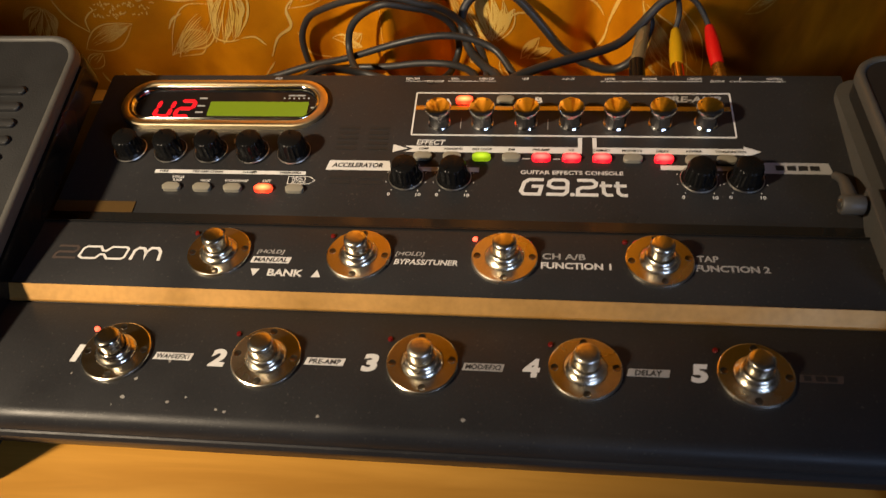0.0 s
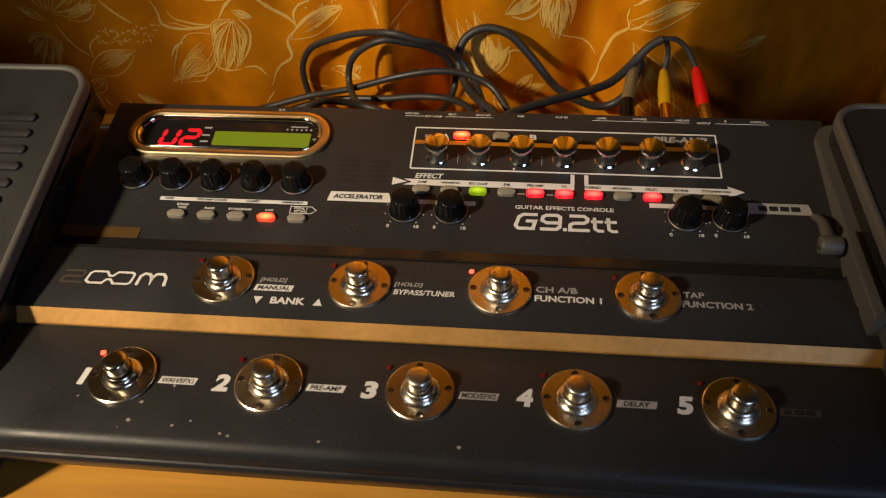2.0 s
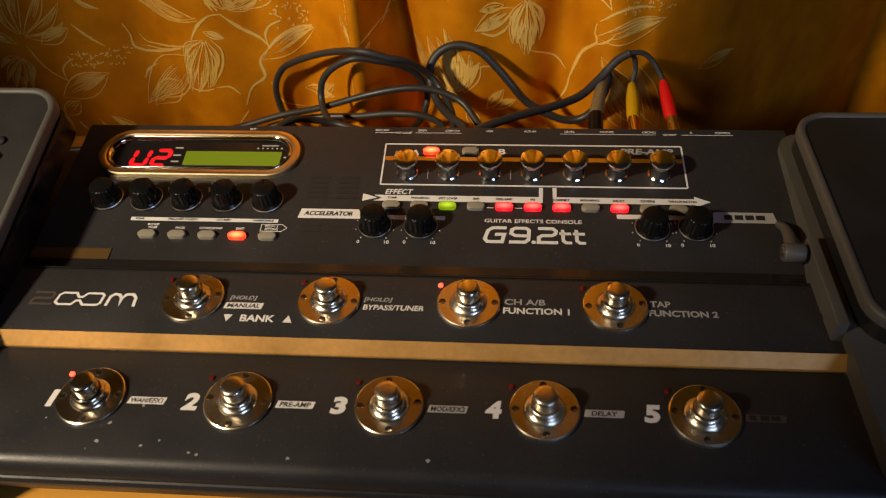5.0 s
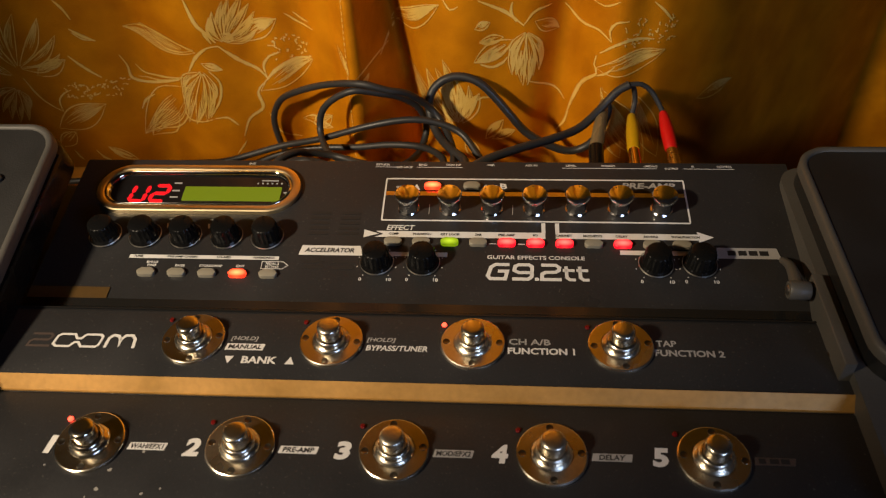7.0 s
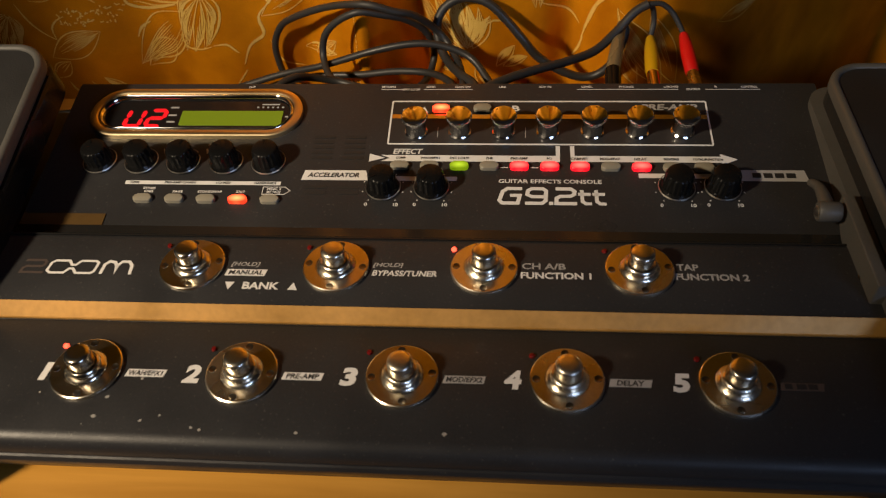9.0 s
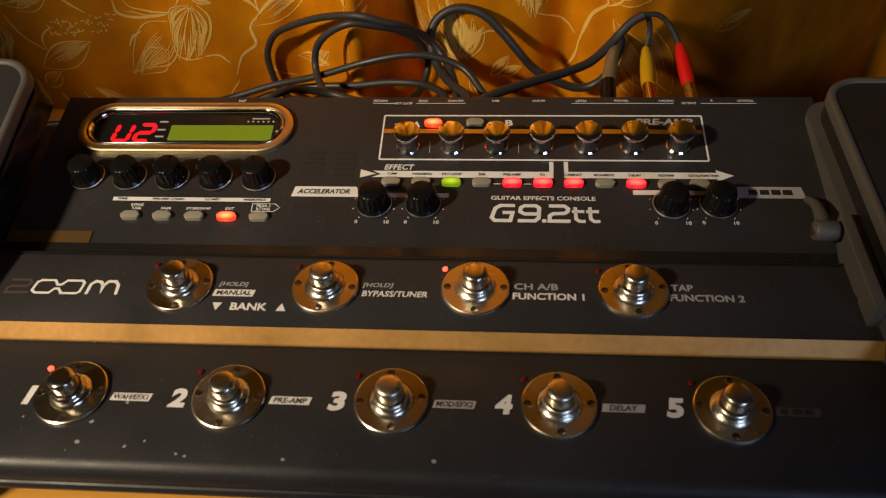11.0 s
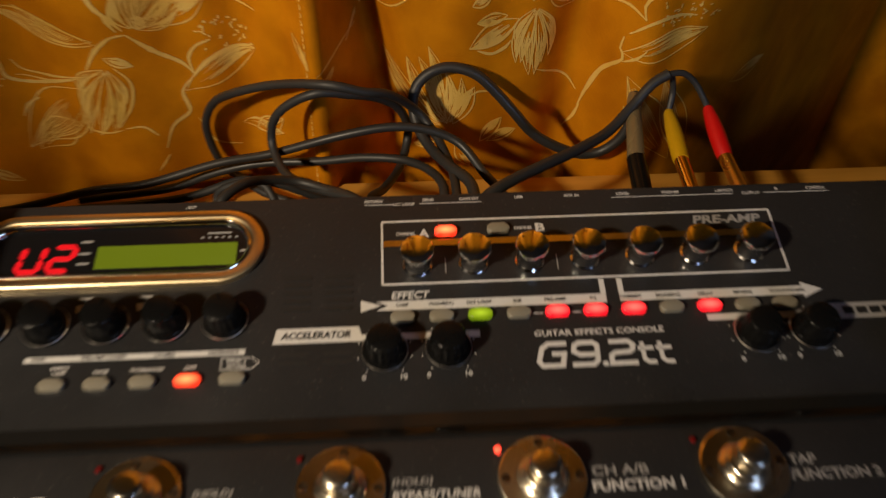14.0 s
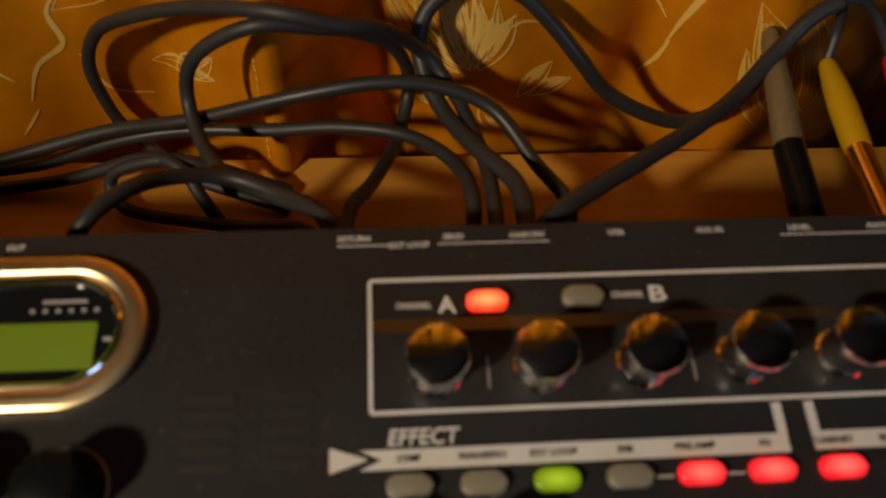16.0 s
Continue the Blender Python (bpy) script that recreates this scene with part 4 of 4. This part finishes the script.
# socket names along the rear edge
for s, x, y, w in (("RETURN", -0.0285, 0.4118, 0.0085), ("EXT LOOP", -0.0140, 0.4096, 0.0105), ("SEND", -0.0022, 0.4118, 0.0055), ("GAIN SW", 0.0176, 0.4118, 0.0095), ("USB", 0.0418, 0.4118, 0.0042), ("AUX IN", 0.0675, 0.4118, 0.0075),
                   ("LEVEL", 0.0930, 0.4118, 0.0065), ("PHONES", 0.1165, 0.4118, 0.0085), ("L/MONO", 0.1430, 0.4118, 0.0085), ("OUTPUT", 0.1560, 0.4098, 0.0085), ("R", 0.1695, 0.4118, 0.0016), ("CONTROL", 0.1890, 0.4118, 0.0095), ("OUT", -0.1150, 0.4118, 0.0045)):
    write(s, on_c(x, y, 0.0002), w, 0.0017)
for x, w in ((-0.0260, 0.0140), (0.0085, 0.0300), (0.1170, 0.0600), (0.1790, 0.0320)):
    plate(on_c(x, 0.4098), rect(w, 0.0003), name="printed_line")

# display with its chrome ring ----------------------------------
DM = on_c(-0.1450, 0.3882)
OUT, MID = rounded(0.1325, 0.0395, 0.0197, 14), rounded(0.1225, 0.0300, 0.0149, 14)
display = part("display_ring", ring_bm(OUT, MID, -0.001, 0.0034, 0.0006), RING, console, "oval gold-toned display ring", m=DM, smooth=12)
part("display_window", prism_bm(rounded(0.1235, 0.0310, 0.0154, 14), -0.001, 0.0006), GLASSY, display, smooth=0)
part("inner_rim", ring_bm(MID, rounded(0.1160, 0.0245, 0.0122, 14), 0.0004, 0.0032, 0.0024), CHROME, display, smooth=60)
part("lcd_screen", prism_bm(rounded(0.0632, 0.0120, 0.0006, 2, 0.0222, -0.0035), 0.0006, 0.0010), LCD, display, "glowing green lcd screen", smooth=0)


def segment(a, b, t):
    a, b = Vector((*a, 0)), Vector((*b, 0))
    d = (b - a).normalized()
    n = Vector((-d.y, d.x, 0)) * t / 2
    return [(p.x, p.y) for p in (a, a + d * t / 2 + n, b - d * t / 2 + n, b, b - d * t / 2 - n, a + d * t / 2 - n)]


def digit(x0, lit):
    w, h, sh = 0.0092, 0.0130, 0.17
    P = {"a": ((0, 1), (1, 1)), "b": ((1, 1), (1, 0.5)), "c": ((1, 0.5), (1, 0)), "d": ((0, 0), (1, 0)), "e": ((0, 0.5), (0, 0)), "f": ((0, 1), (0, 0.5)), "g": ((0, 0.5), (1, 0.5))}
    for s in lit:
        (ax, ay), (bx, by) = P[s]
        A, B = (x0 + ax * w + ay * h * sh, -0.0100 + ay * h), (x0 + bx * w + by * h * sh, -0.0100 + by * h)
        part("digit_segment", prism_bm(segment(A, B, 0.0026), 0.0006, 0.0010), DIGIT, display, smooth=0)


digit(-0.0440, "bcdef")
digit(-0.0305, "abged")
for k in range(6):
    part("printed_bar", prism_bm(rounded(0.0012, 0.0011, 0.0003, 2, 0.0375 + 0.0031 * k, 0.0058), 0.0006, 0.0008), PRINT_GREY, display, smooth=0)
part("printed_bar", prism_bm(rounded(0.0110, 0.0009, 0.0003, 2, 0.0450, 0.0082), 0.0006, 0.0008), PRINT_GREY, display, smooth=0)
for y in (0.0055, -0.0010, -0.0065):
    b = prism_bm(rounded(0.0052, 0.0012, 0.0003, 2, -0.0150, y), 0.0006, 0.0008)
    part("printed_bar", b, PRINT_GREY, display, smooth=0)
part("printed_bar", prism_bm(rounded(0.0040, 0.0010, 0.0003, 2, 0.0575, -0.0020), 0.0006, 0.0008), PRINT_GREY, display, smooth=0)

# paint chips and dust near the front edge
rnd = random.Random(7)
chips = bmesh.new()
for cx, cy in ((-0.168, 0.192), (-0.135, 0.1905), (-0.108, 0.182), (-0.116, 0.179), (-0.092, 0.1765), (-0.088, 0.1755), (-0.150, 0.2335), (-0.138, 0.1805), (-0.122, 0.2010), (-0.045, 0.1755), (-0.142, 0.1765), (0.020, 0.1775), (-0.014, 0.2355)):
    r = rnd.uniform(0.0005, 0.0013)
    c = on_a(cx, cy + 0.0045, 0.0001).translation
    v = [chips.verts.new(c + Vector((r * rnd.uniform(0.5, 1.2) * math.cos(a), r * rnd.uniform(0.5, 1.2) * math.sin(a), 0))) for a in (0, 1.0, 2.1, 3.1, 4.2, 5.3)]
    chips.faces.new(v)
tagged(part("paint_chips", chips, CHIP, console, "small pale chips in the paint", smooth=0), kind="stuff")


# pedals ---------------------------------------------------------
def pedal(side, x, y_front, z_front, y_rear, z_rear, length, shift):
    """A treadle on the given side; the two heights are of its rim's inner edge."""
    tilt = math.atan2(z_rear - z_front, y_rear - y_front)
    m = Matrix.Translation((x, (y_front + y_rear) / 2, (z_front + z_rear) / 2)) @ Matrix.Rotation(tilt, 4, "X")
    W = 0.105
    out = rounded(W, length, 0.020, 8, 0, shift)
    inn = rounded(W - 0.0095, length - 0.0095, 0.0160, 8, 0, shift)
    tread = part("treadle", ring_bm(out, inn, -0.007, 0.0, 0.0018), GREY, console, "grey plastic pedal rim", m=m, smooth=50)
    if side < 0:
        # skirt in black: the shade on its inner side is put into the colour
        part("skirt", prism_bm(rounded(W * 1.03, length * 1.01, 0.020, 8, 0, shift - 0.001), -0.026, -0.0072, 0.004), KNOB, tread)
    part("groove", prism_bm([(px * 0.985, py * 0.995) for px, py in out], -0.012 if side < 0 else -0.018, -0.0030), VALLEY, tread, smooth=0)
    part("rubber_mat", prism_bm(inn, -0.010, -0.0016), RUBBER, tread, "black ribbed rubber mat" if side < 0 else "flat black rubber mat", smooth=0)
    for k in range(11 if side < 0 else 0):
        cy = shift + length / 2 - 0.044 - 0.0120 * k
        inset = 0.018 + 0.0012 * abs(k - 3)
        part("mat_rib", prism_bm(rounded(W - 2 * inset, 0.0062, 0.0030, 5, 0, cy), -0.0020, 0.0004, 0.0010), RUBBER, tread)
    part("pivot_block", box_bm(-0.03, -0.05 + shift, -0.070, 0.03, 0.05 + shift, -0.024, 0.004), PANEL, tread)
    return tread


pedal(-1, -0.2745, 0.2365, 0.0620, 0.3780, 0.0960, 0.215, -0.0175)
pedal(1, 0.2775, 0.2950, 0.0710, 0.3960, 0.0760, 0.166, -0.020)
slab_bm = prism_bm(rounded(0.118, 0.236, 0.014, 8, 0.2785, 0.2900), TABLE + 0.002, 0.0560, 0.0030)
for v in slab_bm.verts:
    if v.co.z > 0:
        v.co.z += 0.050 * (v.co.y - 0.3400)
base = part("pedal_base", slab_bm, GREY, console, "grey plastic pedal base")
part("lug", prism_bm([(-0.030, -0.004), (-0.020, -0.013), (-0.010, -0.012), (0.016, -0.004), (0.030, 0.004), (0.030, 0.012), (-0.030, 0.010)], -0.0015, 0.0040, 0.0008), GREY, base, m=Matrix.Translation((0.2180, 0.2830, 0.0480)) @ Matrix(((0, 0, -1, 0), (1, 0, 0, 0), (0, 1, 0, 0), (0, 0, 0, 1))))

# hinge arm and screw beside the right pedal
arm = part("hinge_arm", tube_bm([(0.2085, 0.337, 0.0470), (0.2085, 0.328, 0.0520), (0.2075, 0.318, 0.0550), (0.2060, 0.306, 0.0565)], 0.0034, 14, 0.002, taper=lambda f: 0.62 + 0.5 * f), GREY, console, "grey plastic hinge arm")
part("pivot", turned([(0, 0), (0.0046, 0), (0.0052, 0.08), (0.0052, 0.92), (0.0046, 1), (0, 1)], (0.2005, 0.304, 0.0565), (0.2115, 0.3035, 0.0565), 28), GREY, arm)
part("pivot_screw", turned([(0, 0), (0.0028, 0), (0.0028, 0.6), (0.0018, 1), (0, 1)], (0.2010, 0.304, 0.0565), (0.1995, 0.304, 0.0565), 16), CHROME_DULL, arm)
part("side_screw", turned([(0, 0), (0.0030, 0), (0.0028, 0.7), (0, 1)], (0.2155, 0.2690, 0.0440), (0.2130, 0.2690, 0.0441), 16), DARKHOLE, console)

# rear sockets
for x in (-0.115, -0.067, -0.045, -0.019, 0.014, 0.023, 0.034, 0.113, 0.1415, 0.169):
    part("rear_socket", turned([(0, 0), (0.0062, 0), (0.0062, 0.7), (0.0050, 1), (0, 1)], (x, 0.4175, 0.030), (x, 0.4225, 0.030), 18), KNOB, console)


# ---------------------------------------------------------------- cables
def cable(points, radius, label, name="audio_cable"):
    t = thing(name, points[0], label, "cable", "cables behind the console")
    part("sheath", tube_bm(points, radius, 12, 0.003), CABLE, t)
    return t


R = 0.0026
cable([(-0.62, 0.50, TABLE + 0.003), (-0.40, 0.49, TABLE + 0.003), (-0.27, 0.495, -0.020), (-0.205, 0.50, -0.009), (-0.173, 0.505, -0.009), (-0.127, 0.507, 0.004), (-0.092, 0.5, 0.016), (-0.053, 0.495, 0.031), (-0.023, 0.495, 0.037), (-0.001, 0.495, 0.035),
       (0.019, 0.49, 0.028), (0.033, 0.472, 0.019), (0.041, 0.458, 0.018), (0.041, 0.446, 0.020), (0.036, 0.440, 0.008), (0.030, 0.445, TABLE + 0.003)], R, "long black cable rising in a slow bow off the table")
cable([(-0.06, 0.490, TABLE + 0.003), (-0.10, 0.505, -0.021), (-0.118, 0.522, -0.022), (-0.130, 0.533, -0.022), (-0.1355, 0.536, -0.012), (-0.137, 0.536, 0.010), (-0.130, 0.534, 0.027), (-0.117, 0.528, 0.039), (-0.086, 0.511, 0.057), (-0.054, 0.491, 0.070), (-0.034, 0.492, 0.064),
       (-0.02, 0.5, 0.056), (-0.005, 0.51, 0.037), (0.006, 0.5, 0.026), (0.013, 0.475, 0.024), (0.0145, 0.45, 0.029), (0.014, 0.421, 0.030)], R, "black audio cable standing up in a wide loop")
cable([(-0.030, 0.422, 0.030), (-0.038, 0.437, 0.035), (-0.056, 0.452, 0.028), (-0.075, 0.467, 0.024), (-0.085, 0.485, 0.020), (-0.090, 0.499, 0.026), (-0.087, 0.501, 0.040), (-0.076, 0.498, 0.053), (-0.059, 0.495, 0.062), (-0.043, 0.500, 0.057), (-0.029, 0.508, 0.049), (-0.017, 0.515, 0.037),
       (-0.011, 0.519, 0.022), (-0.011, 0.518, 0.009), (-0.016, 0.500, 0.003), (-0.025, 0.470, 0.013), (-0.032, 0.445, 0.028), (-0.033, 0.422, 0.030)], R, "black audio cable standing in a round loop")
loop = cable([(0.023, 0.421, 0.030), (0.023, 0.45, 0.031), (0.013, 0.47, 0.027), (0.003, 0.49, 0.024), (-0.004, 0.505, 0.028), (-0.007, 0.516, 0.037), (-0.004, 0.523, 0.046), (0.005, 0.526, 0.053), (0.017, 0.527, 0.055), (0.031, 0.525, 0.051), (0.044, 0.522, 0.039),
              (0.055, 0.518, 0.027), (0.067, 0.516, 0.013), (0.082, 0.515, 0.003), (0.099, 0.515, -0.004), (0.112, 0.515, -0.002), (0.122, 0.514, 0.009), (0.127, 0.515, 0.023), (0.129, 0.518, 0.033), (0.126, 0.519, 0.038)], 0.0032, "doubled black cable ending in a milky grey jack plug")
cable([(0.022, 0.421, 0.030), (0.028, 0.428, 0.042), (0.042, 0.437, 0.045), (0.063, 0.452, 0.043), (0.085, 0.470, 0.038), (0.105, 0.488, 0.035), (0.120, 0.501, 0.042), (0.132, 0.508, 0.053), (0.141, 0.51, 0.058)], 0.0031, "black twin cable that forks to two coloured plugs")
cable([(-0.115, 0.421, 0.030), (-0.107, 0.430, 0.043), (-0.097, 0.442, 0.044), (-0.087, 0.454, 0.036), (-0.072, 0.460, 0.029), (-0.056, 0.453, 0.029), (-0.041, 0.440, 0.034), (-0.037, 0.428, 0.032), (-0.045, 0.421, 0.030)], R, "short black cable bowed low behind the console")
cable([(-0.220, 0.510, TABLE + 0.003), (-0.165, 0.513, -0.021), (-0.135, 0.512, -0.009), (-0.112, 0.511, -0.002), (-0.092, 0.51, 0.001), (-0.064, 0.505, 0.005), (-0.037, 0.5, 0.011), (-0.012, 0.49, 0.016), (0.004, 0.47, 0.022), (0.008, 0.445, 0.028), (0.004, 0.424, 0.010), (0.0, 0.44, TABLE + 0.003)], R, "black cable lying low among the loops")
cable([(-0.060, 0.500, TABLE + 0.003), (-0.097, 0.498, -0.004), (-0.123, 0.501, -0.010), (-0.131, 0.5, -0.019), (-0.124, 0.491, -0.024), (-0.097, 0.481, -0.020), (-0.072, 0.471, -0.012), (-0.051, 0.463, -0.004), (-0.03, 0.450, -0.012), (-0.015, 0.445, TABLE + 0.003)], R, "black cable lying low among the loops")
cable([(-0.240, 0.500, TABLE + 0.003), (-0.190, 0.503, TABLE + 0.003), (-0.150, 0.505, -0.021), (-0.115, 0.502, -0.006), (-0.099, 0.494, -0.003), (-0.092, 0.486, -0.010), (-0.086, 0.481, -0.020), (-0.078, 0.472, TABLE + 0.003), (-0.05, 0.450, TABLE + 0.003)], R, "black cable lying low among the loops")
PLUG = [(0, 0), (0.0026, 0), (0.0032, 0.04), (0.0044, 0.30), (0.0049, 0.55), (0.0048, 0.92), (0.0044, 1), (0, 1)]
for name, top, end, socket, mat, label, lead in (
        ("yellow_plug", (0.145, 0.506, 0.034), (0.142, 0.464, 0.032), (0.1415, 0.421, 0.030), YELLOW, "yellow phono plug with a gold sleeve in a rear socket", [(0.141, 0.51, 0.058), (0.145, 0.513, 0.053), (0.147, 0.512, 0.043), (0.145, 0.506, 0.034)]),
        ("red_plug", (0.167, 0.504, 0.038), (0.170, 0.471, 0.028), (0.169, 0.421, 0.030), REDPLUG, "red phono plug with a gold sleeve in a rear socket", [(0.141, 0.51, 0.058), (0.150, 0.512, 0.057), (0.158, 0.512, 0.051), (0.164, 0.508, 0.043), (0.167, 0.504, 0.038)])):
    plug = thing(name, socket, label, "plug", "plugs in the rear sockets")
    part("grip", turned(PLUG, top, end, 24), mat, plug)
    part("sleeve", turned([(0, 0), (0.0040, 0), (0.0040, 1), (0, 1)], end, Vector(end).lerp(Vector(socket), 0.96), 24), BRASS, plug, "gold metal sleeve")
    part("lead", tube_bm(lead, 0.0019, 10, 0.002), CABLE, plug)
jack = thing("jack_plug", (0.113, 0.421, 0.030), "milky grey jack plug in a rear socket", "plug", "plugs in the rear sockets")
part("grip", turned([(0, 0), (0.0030, 0), (0.0038, 0.1), (0.0046, 0.5), (0.0049, 0.98), (0.0046, 1), (0, 1)], (0.1255, 0.518, 0.038), (0.1150, 0.462, 0.036), 24), CLEAR, jack)
part("collar", turned([(0, 0), (0.0052, 0), (0.0054, 0.9), (0.0050, 1), (0, 1)], (0.1150, 0.462, 0.036), (0.113, 0.4215, 0.031), 24), KNOB, jack, "black plug collar")
